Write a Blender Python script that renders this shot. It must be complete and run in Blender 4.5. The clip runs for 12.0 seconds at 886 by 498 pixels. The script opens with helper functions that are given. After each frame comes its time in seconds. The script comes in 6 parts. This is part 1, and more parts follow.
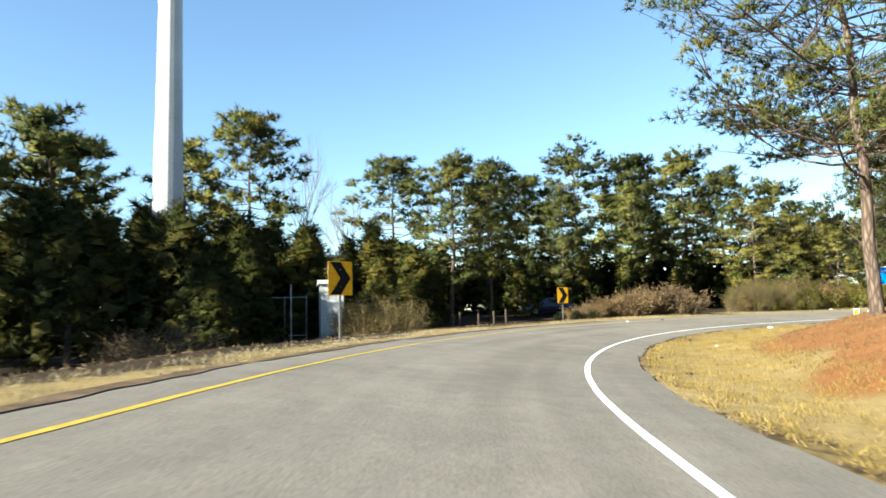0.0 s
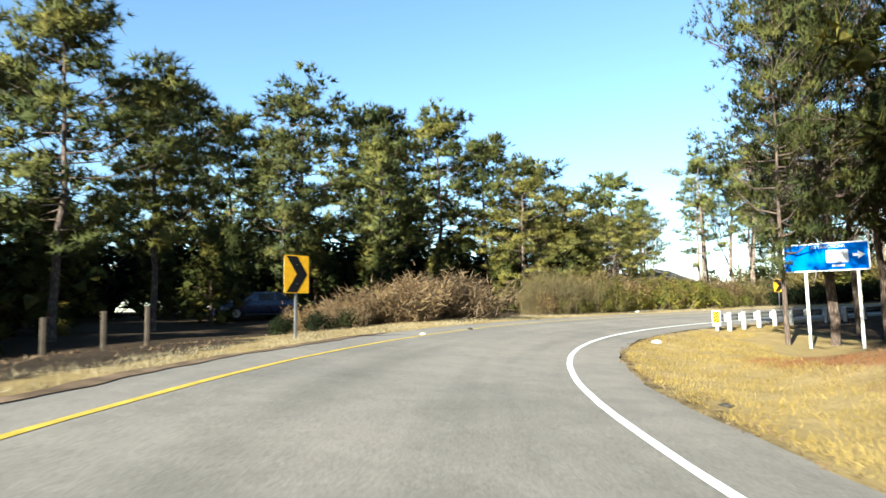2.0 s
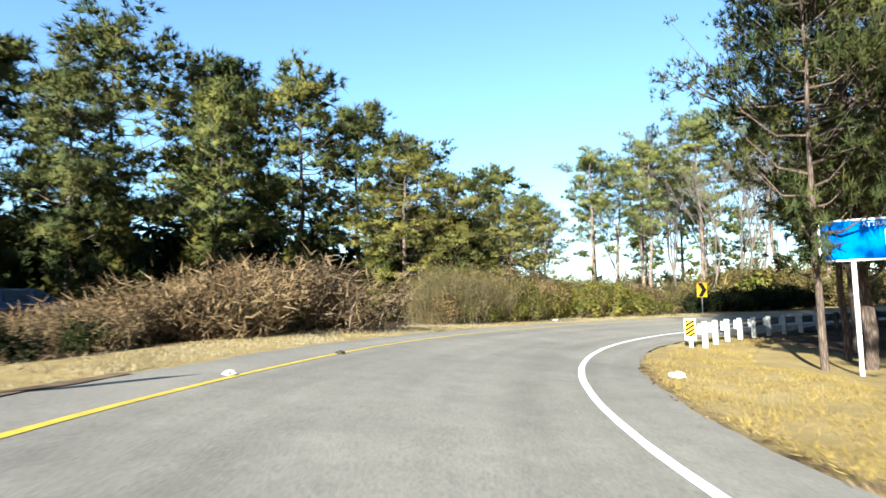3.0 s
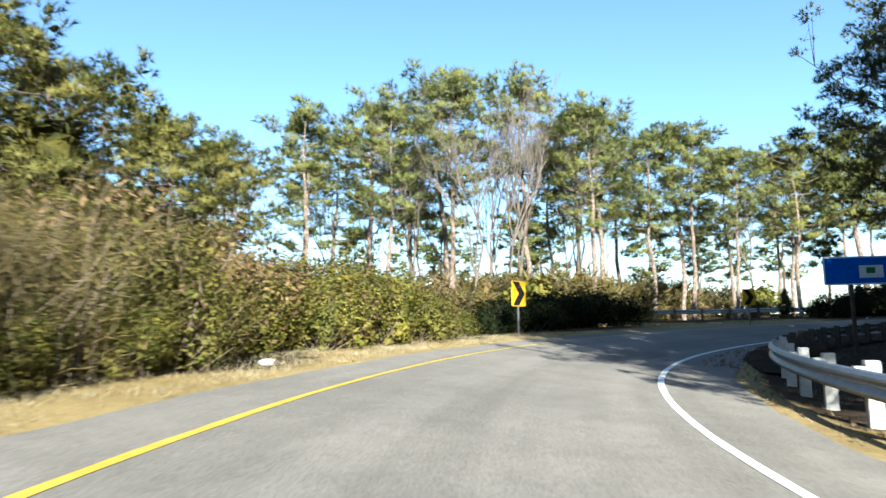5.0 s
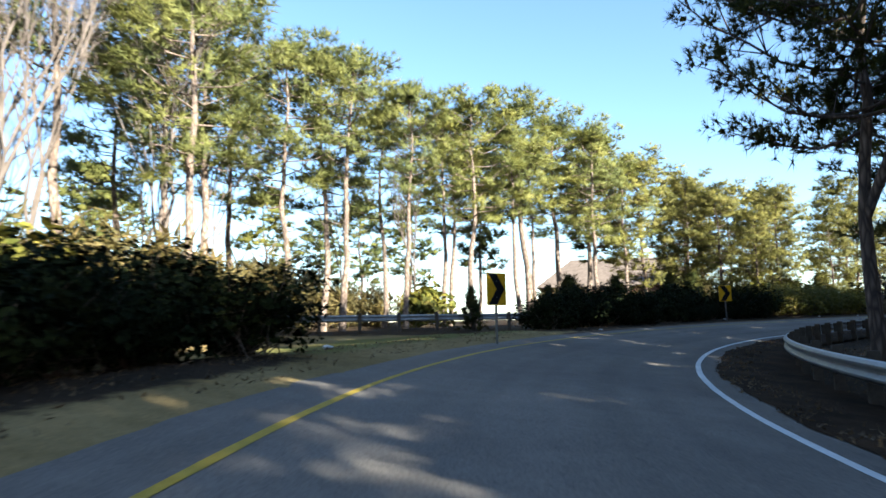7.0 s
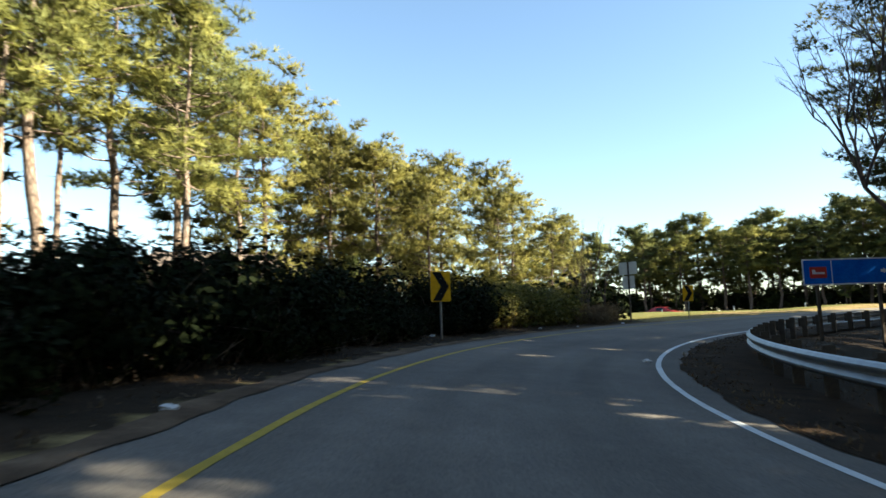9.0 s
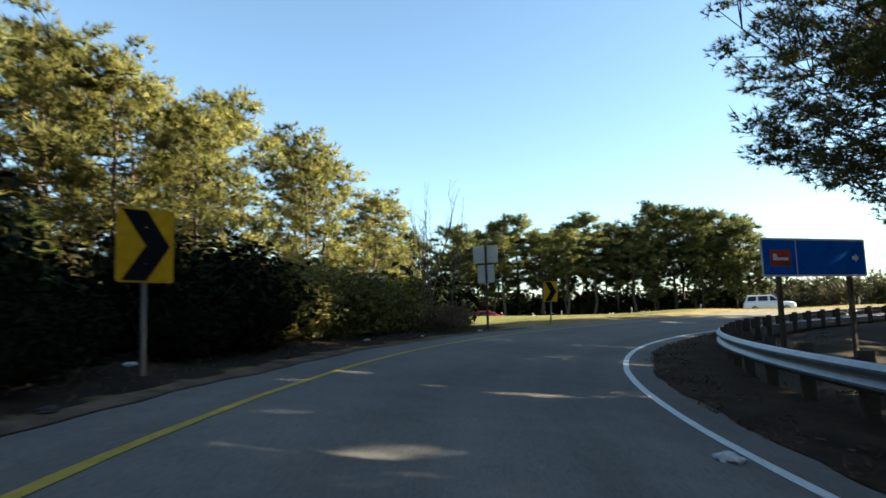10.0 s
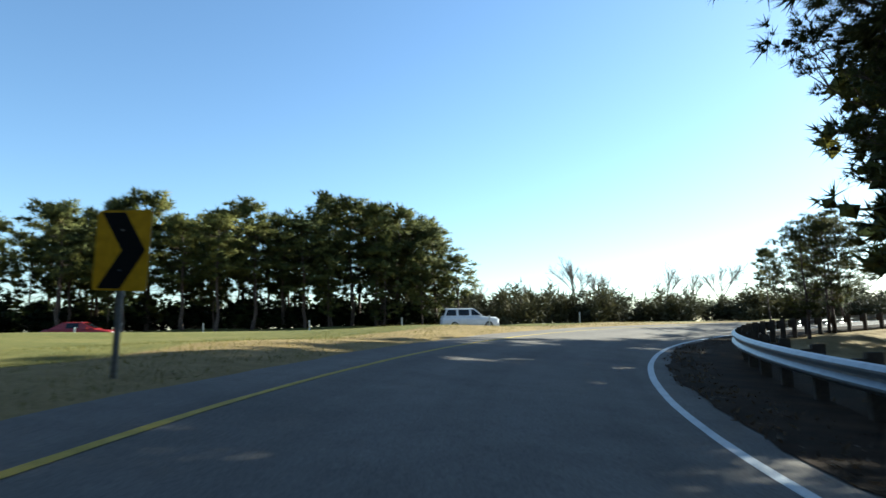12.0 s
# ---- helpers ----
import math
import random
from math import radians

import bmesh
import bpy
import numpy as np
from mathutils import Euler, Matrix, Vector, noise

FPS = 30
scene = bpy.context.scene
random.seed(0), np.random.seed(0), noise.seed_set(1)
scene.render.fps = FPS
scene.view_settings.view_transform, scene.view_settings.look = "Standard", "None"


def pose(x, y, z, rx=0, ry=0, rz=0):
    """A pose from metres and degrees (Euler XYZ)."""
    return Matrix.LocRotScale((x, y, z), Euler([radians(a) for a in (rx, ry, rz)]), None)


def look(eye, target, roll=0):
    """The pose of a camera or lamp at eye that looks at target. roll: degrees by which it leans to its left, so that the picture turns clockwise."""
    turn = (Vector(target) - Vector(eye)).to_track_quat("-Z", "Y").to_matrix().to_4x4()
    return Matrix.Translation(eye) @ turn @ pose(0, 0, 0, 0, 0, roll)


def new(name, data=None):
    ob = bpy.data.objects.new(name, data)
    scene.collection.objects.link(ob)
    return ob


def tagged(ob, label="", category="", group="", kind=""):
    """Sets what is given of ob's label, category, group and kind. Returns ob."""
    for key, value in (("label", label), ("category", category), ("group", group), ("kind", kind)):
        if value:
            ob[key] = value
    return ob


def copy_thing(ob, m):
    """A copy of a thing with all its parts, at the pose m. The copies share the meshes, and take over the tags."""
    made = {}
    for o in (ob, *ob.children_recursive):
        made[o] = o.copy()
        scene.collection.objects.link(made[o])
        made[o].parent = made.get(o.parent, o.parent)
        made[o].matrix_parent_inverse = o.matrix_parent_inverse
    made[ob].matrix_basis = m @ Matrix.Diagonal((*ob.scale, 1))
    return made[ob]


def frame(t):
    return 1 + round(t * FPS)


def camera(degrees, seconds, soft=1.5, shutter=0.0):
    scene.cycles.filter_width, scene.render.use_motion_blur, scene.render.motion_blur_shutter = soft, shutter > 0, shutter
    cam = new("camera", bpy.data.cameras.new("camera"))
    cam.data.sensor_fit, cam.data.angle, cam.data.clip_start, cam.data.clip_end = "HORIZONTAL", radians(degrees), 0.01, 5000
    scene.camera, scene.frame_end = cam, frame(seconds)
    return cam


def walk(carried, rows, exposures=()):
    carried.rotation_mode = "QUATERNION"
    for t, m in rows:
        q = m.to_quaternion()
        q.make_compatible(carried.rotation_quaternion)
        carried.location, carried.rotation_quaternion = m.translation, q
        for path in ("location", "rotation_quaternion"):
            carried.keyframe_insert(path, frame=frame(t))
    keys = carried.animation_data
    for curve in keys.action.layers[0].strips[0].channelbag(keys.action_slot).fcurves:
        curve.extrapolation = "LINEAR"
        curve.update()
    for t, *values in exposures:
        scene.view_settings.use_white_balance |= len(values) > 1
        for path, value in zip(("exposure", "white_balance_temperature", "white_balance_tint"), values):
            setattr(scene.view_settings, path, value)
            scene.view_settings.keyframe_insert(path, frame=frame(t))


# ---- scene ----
cam = camera(68.1, 12.0, soft=1.5, shutter=0.2)
PATH = [
    (0, (-0.147, -0.645, 1.429), (0.028, 9.307, 2.392), -1.54),
    (0.5, (-0.140, 4.976, 1.392), (1.108, 14.853, 2.332), -1.55),
    (1, (0.552, 10.309, 1.362), (2.871, 19.991, 2.293), -1.82),
    (1.5, (1.763, 15.383, 1.349), (5.161, 24.745, 2.253), -1.49),
    (2, (3.463, 20.380, 1.340), (7.813, 29.339, 2.238), -1.33),
    (2.5, (5.718, 25.194, 1.321), (10.958, 33.660, 2.255), -1.20),
    (3, (8.351, 29.755, 1.286), (14.415, 37.646, 2.261), -1.17),
    (3.5, (11.419, 33.987, 1.295), (18.200, 41.267, 2.311), -1.14),
    (4, (14.873, 37.879, 1.335), (22.384, 44.396, 2.393), -1.11),
    (4.5, (18.813, 41.331, 1.382), (27.083, 46.844, 2.482), -1.08),
    (5, (23.323, 44.287, 1.421), (32.288, 48.574, 2.538), -0.99),
    (5.5, (28.488, 46.634, 1.444), (37.998, 49.522, 2.546), -0.99),
    (6, (33.694, 48.187, 1.456), (43.534, 49.583, 2.564), -1.11),
    (6.5, (39.030, 48.867, 1.500), (48.968, 48.864, 2.608), -1.12),
    (7, (44.499, 48.702, 1.584), (54.333, 47.284, 2.720), -0.99),
    (7.5, (49.926, 47.752, 1.680), (59.445, 44.909, 2.822), -1.18),
    (8, (55.173, 46.054, 1.735), (64.174, 41.850, 2.884), -1.36),
    (8.5, (60.092, 43.637, 1.803), (68.348, 38.114, 2.959), -1.54),
    (9, (64.557, 40.568, 1.885), (71.900, 33.880, 3.047), -1.73),
    (9.5, (68.423, 36.860, 1.940), (74.728, 29.182, 3.085), -1.87),
    (10, (71.684, 32.612, 2.003), (76.830, 24.114, 3.140), -1.56),
    (10.5, (74.289, 28.018, 2.092), (78.236, 18.902, 3.241), -1.05),
    (11, (76.417, 23.196, 2.196), (79.161, 13.649, 3.351), -1.16),
    (11.5, (77.882, 18.148, 2.276), (79.498, 8.351, 3.465), -0.80),
    (12, (78.786, 12.857, 2.361), (79.078, 2.936, 3.578), -1.06),
]
walk(cam, [(t, look(eye, target, roll)) for t, eye, target, roll in PATH], [(0.0, 2.38, 5800, 0), (1.0, 2.39, 5750, 0), (2.5, 2.42, 5400, 1), (4.5, 2.42, 5250, 2), (5.5, 2.42, 5250, 2), (6.5, 2.62, 5250, 3), (7.1, 2.78, 5650, 6), (7.6, 2.8, 5800, 6), (9.0, 2.66, 6350, 3), (10.5, 2.44, 6150, 0), (11.5, 2.2, 5800, 0), (12.0, 1.95, 5400, 0)])

# ---- world, sun ----
SUN_FROM = Vector((-0.839, -0.545, 0.0)).normalized()
SUN_ELEV = radians(25)
sun_data = bpy.data.lights.new("sun", "SUN")
sun_data.energy, sun_data.angle, sun_data.color = 5.0, radians(0.55), (1.0, 0.89, 0.70)
sun = new("sun", sun_data)
sun.matrix_world = look(Vector((0, 0, 60)) + SUN_FROM * 60 * math.cos(SUN_ELEV) + Vector((0, 0, 60 * math.sin(SUN_ELEV))), (0, 0, 60))
world = bpy.data.worlds.new("sky")
scene.world = world
world.use_nodes = True
wn = world.node_tree.nodes
sky = wn.new("ShaderNodeTexSky")
sky.sky_type, sky.sun_disc = "NISHITA", False
sky.sun_elevation, sky.sun_rotation = SUN_ELEV, math.atan2(SUN_FROM.x, SUN_FROM.y)
sky.air_density, sky.dust_density, sky.ozone_density = 1.0, 0.35, 1.2
wn["Background"].inputs["Strength"].default_value = 0.052
world.node_tree.links.new(sky.outputs[0], wn["Background"].inputs["Color"])

# ---- materials ----
PALE = 0.6  # how pale natural and weathered surfaces are, over all


def pale(c, k=PALE):
    return tuple(k * v for v in c)


def nodes_of(name):
    m = bpy.data.materials.new(name)
    m.use_nodes = True
    nt = m.node_tree
    return m, nt, nt.nodes["Principled BSDF"], nt.links


def ramp(nt, stops):
    r = nt.nodes.new("ShaderNodeValToRGB")
    el = r.color_ramp.elements
    while len(el) < len(stops):
        el.new(0.5)
    for e, (p, c) in zip(el, stops):
        e.position, e.color = p, (*c, 1)
    return r


def noise_node(nt, scale, detail=5, rough=0.6, coord="Object"):
    tc = nt.nodes.new("ShaderNodeTexCoord")
    n = nt.nodes.new("ShaderNodeTexNoise")
    n.inputs["Scale"].default_value, n.inputs["Detail"].default_value = scale, detail
    n.inputs["Roughness"].default_value = rough
    nt.links.new(tc.outputs[coord], n.inputs["Vector"])
    return n


def mixed(nt, kind, fac, a, b):
    m = nt.nodes.new("ShaderNodeMix")
    m.data_type, m.blend_type = "RGBA", kind
    for sock, v in ((m.inputs[0], fac), (m.inputs[6], a), (m.inputs[7], b)):
        if isinstance(v, (int, float)):
            sock.default_value = v
        elif isinstance(v, tuple):
            sock.default_value = (*v, 1)
        else:
            nt.links.new(v, sock)
    return m.outputs[2]


def bump(nt, height, strength, dist=0.02):
    b = nt.nodes.new("ShaderNodeBump")
    b.inputs["Strength"].default_value, b.inputs["Distance"].default_value = strength, dist
    nt.links.new(height, b.inputs["Height"])
    return b.outputs[0]


def rough_mat(name, dark, light, scale, fine=40.0, rough=0.85, metal=0.0, relief=0.3, dist=0.02, spec=0.3, k=PALE):
    """A surface with two scales of variation and fine relief."""
    m, nt, bsdf, ln = nodes_of(name)
    big, small = noise_node(nt, scale), noise_node(nt, fine, 3)
    r1 = ramp(nt, [(0.3, pale(dark, k)), (0.7, pale(light, k))])
    r2 = ramp(nt, [(0.3, (0.72, 0.72, 0.72)), (0.75, (1, 1, 1))])
    ln.new(big.outputs[0], r1.inputs[0])
    ln.new(small.outputs[0], r2.inputs[0])
    ln.new(mixed(nt, "MULTIPLY", 1.0, r1.outputs[0], r2.outputs[0]), bsdf.inputs["Base Color"])
    bsdf.inputs["Roughness"].default_value, bsdf.inputs["Metallic"].default_value = rough, metal
    bsdf.inputs["Specular IOR Level"].default_value = spec
    if relief:
        ln.new(bump(nt, small.outputs[0], relief, dist), bsdf.inputs["Normal"])
    return m


def leaf_mat(name, colours, see_through=0.25, patch=0.35, gloss=0.2):
    """Foliage: colour by leaf and by patch, with some light passing through."""
    m, nt, bsdf, ln = nodes_of(name)
    geo = nt.nodes.new("ShaderNodeNewGeometry")
    r = ramp(nt, [(i / max(1, len(colours) - 1), pale(c)) for i, c in enumerate(colours)])
    n = noise_node(nt, patch, 3)
    info = nt.nodes.new("ShaderNodeObjectInfo")
    add = nt.nodes.new("ShaderNodeMath")
    add.operation = "MULTIPLY_ADD"
    ln.new(geo.outputs["Random Per Island"], add.inputs[0])
    add.inputs[1].default_value = 0.16
    half = nt.nodes.new("ShaderNodeMath")
    half.operation = "MULTIPLY_ADD"
    ln.new(n.outputs[0], half.inputs[0])
    half.inputs[1].default_value, half.inputs[2].default_value = 1.9, -0.55
    ln.new(half.outputs[0], add.inputs[2])
    ln.new(add.outputs[0], r.inputs[0])
    tint = ramp(nt, [(0.0, (0.72, 0.74, 0.78)), (0.5, (1, 1, 0.95)), (1.0, (1.12, 1.06, 0.84))])
    ln.new(info.outputs["Random"], tint.inputs[0])
    col = mixed(nt, "MULTIPLY", 1.0, r.outputs[0], tint.outputs[0])
    grain = noise_node(nt, 13.0, 4, 0.75)
    shade = ramp(nt, [(0.34, (0.42, 0.45, 0.5)), (0.5, (0.95, 0.95, 0.95)), (0.68, (1.25, 1.25, 1.15))])
    ln.new(grain.outputs[0], shade.inputs[0])
    col = mixed(nt, "MULTIPLY", 1.0, col, shade.outputs[0])
    ln.new(col, bsdf.inputs["Base Color"])
    bsdf.inputs["Roughness"].default_value, bsdf.inputs["Specular IOR Level"].default_value = 0.6, gloss
    ln.new(bump(nt, grain.outputs[0], 0.55, 0.06), bsdf.inputs["Normal"])
    tr = nt.nodes.new("ShaderNodeBsdfTranslucent")
    ln.new(col, tr.inputs["Color"])
    mx = nt.nodes.new("ShaderNodeMixShader")
    mx.inputs[0].default_value = see_through
    ln.new(bsdf.outputs[0], mx.inputs[1])
    ln.new(tr.outputs[0], mx.inputs[2])
    ln.new(mx.outputs[0], nt.nodes["Material Output"].inputs[0])
    return m


def ground_mat():
    m, nt, bsdf, ln = nodes_of("ground_cover")
    zone = nt.nodes.new("ShaderNodeAttribute")
    zone.attribute_name = "zone"
    sep = nt.nodes.new("ShaderNodeSeparateColor")
    ln.new(zone.outputs["Color"], sep.inputs[0])
    big, mid, small = noise_node(nt, 0.35, 6), noise_node(nt, 2.2, 6, 0.7), noise_node(nt, 26, 4, 0.7)

    def two(a, b, src, lo=0.35, hi=0.65):
        r = ramp(nt, [(lo, pale(a)), (hi, pale(b))])
        ln.new(src.outputs[0], r.inputs[0])
        return r.outputs[0]

    dry = mixed(nt, "MIX", 0.5, two((0.3, 0.205, 0.085), (0.56, 0.41, 0.185), mid), two((0.34, 0.245, 0.095), (0.6, 0.45, 0.21), big))
    clay = mixed(nt, "MIX", 0.4, two((0.29, 0.12, 0.042), (0.44, 0.2, 0.075), mid), two((0.34, 0.15, 0.055), (0.44, 0.215, 0.085), big))
    green = mixed(nt, "MIX", 0.5, two((0.15, 0.17, 0.045), (0.33, 0.3, 0.09), mid), two((0.2, 0.2, 0.06), (0.36, 0.31, 0.11), big))
    # Litter is set very dark, partly standing in for tree shade.
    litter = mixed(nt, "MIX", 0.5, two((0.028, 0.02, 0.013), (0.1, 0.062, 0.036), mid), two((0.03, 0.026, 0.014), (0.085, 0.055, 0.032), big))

    def soft(sock):
        a = nt.nodes.new("ShaderNodeMath")
        a.operation = "ADD"
        ln.new(sock, a.inputs[0])
        k = nt.nodes.new("ShaderNodeMath")
        k.operation = "MULTIPLY_ADD"
        ln.new(mid.outputs[0], k.inputs[0])
        k.inputs[1].default_value, k.inputs[2].default_value = 1.2, -0.6
        ln.new(k.outputs[0], a.inputs[1])
        r = nt.nodes.new("ShaderNodeMapRange")
        r.inputs[1].default_value, r.inputs[2].default_value = 0.35, 0.65
        ln.new(a.outputs[0], r.inputs[0])
        return r.outputs[0]

    c = mixed(nt, "MIX", soft(sep.outputs[0]), dry, clay)
    c = mixed(nt, "MIX", soft(sep.outputs[1]), c, green)
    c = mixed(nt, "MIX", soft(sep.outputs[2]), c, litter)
    grain = ramp(nt, [(0.25, (0.55, 0.55, 0.55)), (0.75, (1.15, 1.12, 1.05))])
    ln.new(small.outputs[0], grain.inputs[0])
    ln.new(mixed(nt, "MULTIPLY", 1.0, c, grain.outputs[0]), bsdf.inputs["Base Color"])
    bsdf.inputs["Roughness"].default_value, bsdf.inputs["Specular IOR Level"].default_value = 0.95, 0.1
    ln.new(bump(nt, small.outputs[0], 0.7, 0.05), bsdf.inputs["Normal"])
    return m


def asphalt_mat():
    m, nt, bsdf, ln = nodes_of("worn_asphalt")
    big, mid, small = noise_node(nt, 0.22, 4), noise_node(nt, 1.6, 8, 0.72), noise_node(nt, 38, 4, 0.85)
    uv = nt.nodes.new("ShaderNodeUVMap")
    streak = nt.nodes.new("ShaderNodeTexNoise")
    mp = nt.nodes.new("ShaderNodeMapping")
    mp.inputs["Scale"].default_value = (0.05, 1.3, 1.0)
    ln.new(uv.outputs[0], mp.inputs[0])
    ln.new(mp.outputs[0], streak.inputs["Vector"])
    streak.inputs["Scale"].default_value, streak.inputs["Detail"].default_value = 1.0, 4
    r1 = ramp(nt, [(0.3, (0.153, 0.136, 0.117)), (0.7, (0.198, 0.176, 0.153))])
    ln.new(mid.outputs[0], r1.inputs[0])
    r2 = ramp(nt, [(0.3, (0.8, 0.8, 0.81)), (0.7, (1.06, 1.05, 1.03))])
    ln.new(big.outputs[0], r2.inputs[0])
    r3 = ramp(nt, [(0.3, (0.5, 0.5, 0.51)), (0.5, (1, 1, 1)), (0.72, (1.45, 1.43, 1.4))])
    ln.new(small.outputs[0], r3.inputs[0])
    r4 = ramp(nt, [(0.35, (0.85, 0.85, 0.85)), (0.6, (1.04, 1.04, 1.04))])
    ln.new(streak.outputs[0], r4.inputs[0])
    c = mixed(nt, "MULTIPLY", 1.0, r1.outputs[0], r2.outputs[0])
    c = mixed(nt, "MULTIPLY", 1.0, c, r3.outputs[0])
    c = mixed(nt, "MULTIPLY", 1.0, c, r4.outputs[0])
    ln.new(c, bsdf.inputs["Base Color"])
    bsdf.inputs["Roughness"].default_value, bsdf.inputs["Specular IOR Level"].default_value = 0.95, 0.08
    ln.new(bump(nt, small.outputs[0], 0.6, 0.008), bsdf.inputs["Normal"])
    return m


def bark_mat(name, dark, light):
    m, nt, bsdf, ln = nodes_of(name)
    tc = nt.nodes.new("ShaderNodeTexCoord")
    mp = nt.nodes.new("ShaderNodeMapping")
    mp.inputs["Scale"].default_value = (9, 9, 2.2)
    ln.new(tc.outputs["Object"], mp.inputs[0])
    v = nt.nodes.new("ShaderNodeTexVoronoi")
    v.feature = "DISTANCE_TO_EDGE"
    v.inputs["Scale"].default_value = 1.0
    ln.new(mp.outputs[0], v.inputs["Vector"])
    r = ramp(nt, [(0.0, pale(dark, 0.3)), (0.12, pale(dark)), (0.5, pale(light))])
    ln.new(v.outputs[0], r.inputs[0])
    n = noise_node(nt, 1.1, 4)
    r2 = ramp(nt, [(0.3, (0.7, 0.72, 0.75)), (0.7, (1.1, 1.05, 1))])
    ln.new(n.outputs[0], r2.inputs[0])
    ln.new(mixed(nt, "MULTIPLY", 1.0, r.outputs[0], r2.outputs[0]), bsdf.inputs["Base Color"])
    bsdf.inputs["Roughness"].default_value = 0.95
    ln.new(bump(nt, v.outputs[0], 0.8, 0.03), bsdf.inputs["Normal"])
    return m


GROUND, ASPHALT = ground_mat(), asphalt_mat()
BANK_DIRT = rough_mat("crumbled_brown_dirt", (0.11, 0.072, 0.048), (0.36, 0.25, 0.16), 1.8, 24, 0.98, relief=0.8, dist=0.03, spec=0.05)
# Leaf mould, set near black partly to stand in for shade.
SHADE_MOULD = rough_mat("shade_dark_leaf_mould", (0.022, 0.015, 0.01), (0.1, 0.062, 0.036), 1.4, 22, 0.98, relief=0.8, dist=0.03, spec=0.05)
HIGHWAY = rough_mat("pale_concrete_highway", (0.36, 0.34, 0.3), (0.46, 0.43, 0.38), 0.4, 30)
WHITE_LINE = rough_mat("worn_white_road_paint", (0.62, 0.62, 0.6), (0.82, 0.82, 0.8), 3.0, 60, 0.7, k=0.95)
YELLOW_LINE = rough_mat("worn_yellow_road_paint", (0.54, 0.375, 0.035), (0.78, 0.545, 0.06), 6.0, 60, 0.75, k=0.66)
TAR = rough_mat("tar_seal", (0.03, 0.03, 0.03), (0.07, 0.07, 0.07), 4.0, 50, 0.6)
RUBBER_MARK = rough_mat("tyre_scuff", (0.075, 0.07, 0.065), (0.15, 0.14, 0.126), 5.0, 30, 0.8, k=1.0)
SIGN_YELLOW = rough_mat("yellow_reflective_sheeting", (0.8, 0.40, 0.008), (0.86, 0.46, 0.012), 2.0, 8, 0.6, relief=0.05, spec=0.12, k=0.8)
SIGN_BLACK = rough_mat("black_sign_film", (0.01, 0.01, 0.01), (0.018, 0.018, 0.018), 3.0, 20, 0.7, relief=0.03, spec=0.08)
SIGN_BLUE = rough_mat("blue_reflective_sheeting", (0.008, 0.12, 0.62), (0.014, 0.19, 0.76), 1.6, 12, 0.8, relief=0.05, spec=0.03, k=0.75)
SIGN_WHITE = rough_mat("white_sign_film", (0.72, 0.72, 0.72), (0.82, 0.82, 0.82), 2.0, 20, 0.45, relief=0.03, k=0.9)
SIGN_RED = rough_mat("red_logo_film", (0.5, 0.03, 0.02), (0.62, 0.05, 0.03), 3.0, 20, 0.5, relief=0.03, k=0.8)
SIGN_GREEN = rough_mat("green_logo_film", (0.04, 0.2, 0.05), (0.06, 0.3, 0.08), 3.0, 20, 0.5, relief=0.03)
SIGN_BACK = rough_mat("bare_aluminium_sign_back", (0.56, 0.56, 0.53), (0.72, 0.72, 0.68), 2.0, 25, 0.55, 0.15, 0.05, k=0.9)
GALV = rough_mat("galvanised_steel", (0.38, 0.39, 0.4), (0.56, 0.57, 0.58), 5.0, 40, 0.42, 0.75, 0.08)
# Duller than GALV, toned so the far beam shows against bright sky.
DULL_STEEL = rough_mat("dull_steel", (0.4, 0.4, 0.39), (0.56, 0.55, 0.53), 5.0, 40, 0.6, 0.2, 0.08)
GREY_WOOD = rough_mat("weathered_white_wood_post", (0.5, 0.47, 0.42), (0.7, 0.67, 0.62), 4.0, 30, 0.85, k=0.75)
DARK_WOOD = rough_mat("dark_brown_wood", (0.09, 0.065, 0.045), (0.17, 0.13, 0.09), 4.0, 30, 0.9)
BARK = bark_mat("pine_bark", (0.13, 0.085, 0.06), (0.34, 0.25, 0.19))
# Paler copy of the pine bark, with sunlight put into its colour.
SUNLIT_BARK = bark_mat("sunlit_pine_bark", (0.27, 0.19, 0.14), (0.62, 0.5, 0.4))
TWIG = rough_mat("grey_brown_twigs", (0.15, 0.1, 0.07), (0.32, 0.24, 0.17), 2.0, 20, 0.95, relief=0)
PALE_TWIG = rough_mat("pale_beige_twigs", (0.15, 0.115, 0.09), (0.3, 0.24, 0.2), 2.0, 20, 0.95, relief=0)
# One pine needle colour in several tones: shade and sunlight put into colour.
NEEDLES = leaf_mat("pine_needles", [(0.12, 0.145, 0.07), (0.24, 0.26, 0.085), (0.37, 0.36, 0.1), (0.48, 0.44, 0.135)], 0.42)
SHADED_NEEDLES = leaf_mat("shaded_pine_needles", [(0.034, 0.05, 0.024), (0.09, 0.105, 0.034), (0.185, 0.175, 0.046), (0.3, 0.24, 0.06)], 0.15, gloss=0.06)
SUNLIT_NEEDLES = leaf_mat("sunlit_pine_needles", [(0.085, 0.095, 0.032), (0.21, 0.2, 0.05), (0.38, 0.33, 0.08), (0.5, 0.42, 0.11)], 0.38)
CEDAR = leaf_mat("cedar_foliage", [(0.02, 0.03, 0.013), (0.05, 0.058, 0.017), (0.125, 0.105, 0.026), (0.25, 0.165, 0.04)], 0.04, gloss=0.03)
SHRUB = leaf_mat("shrub_leaves", [(0.05, 0.07, 0.016), (0.16, 0.165, 0.028), (0.35, 0.295, 0.05), (0.48, 0.34, 0.1)], 0.25, 1.6)
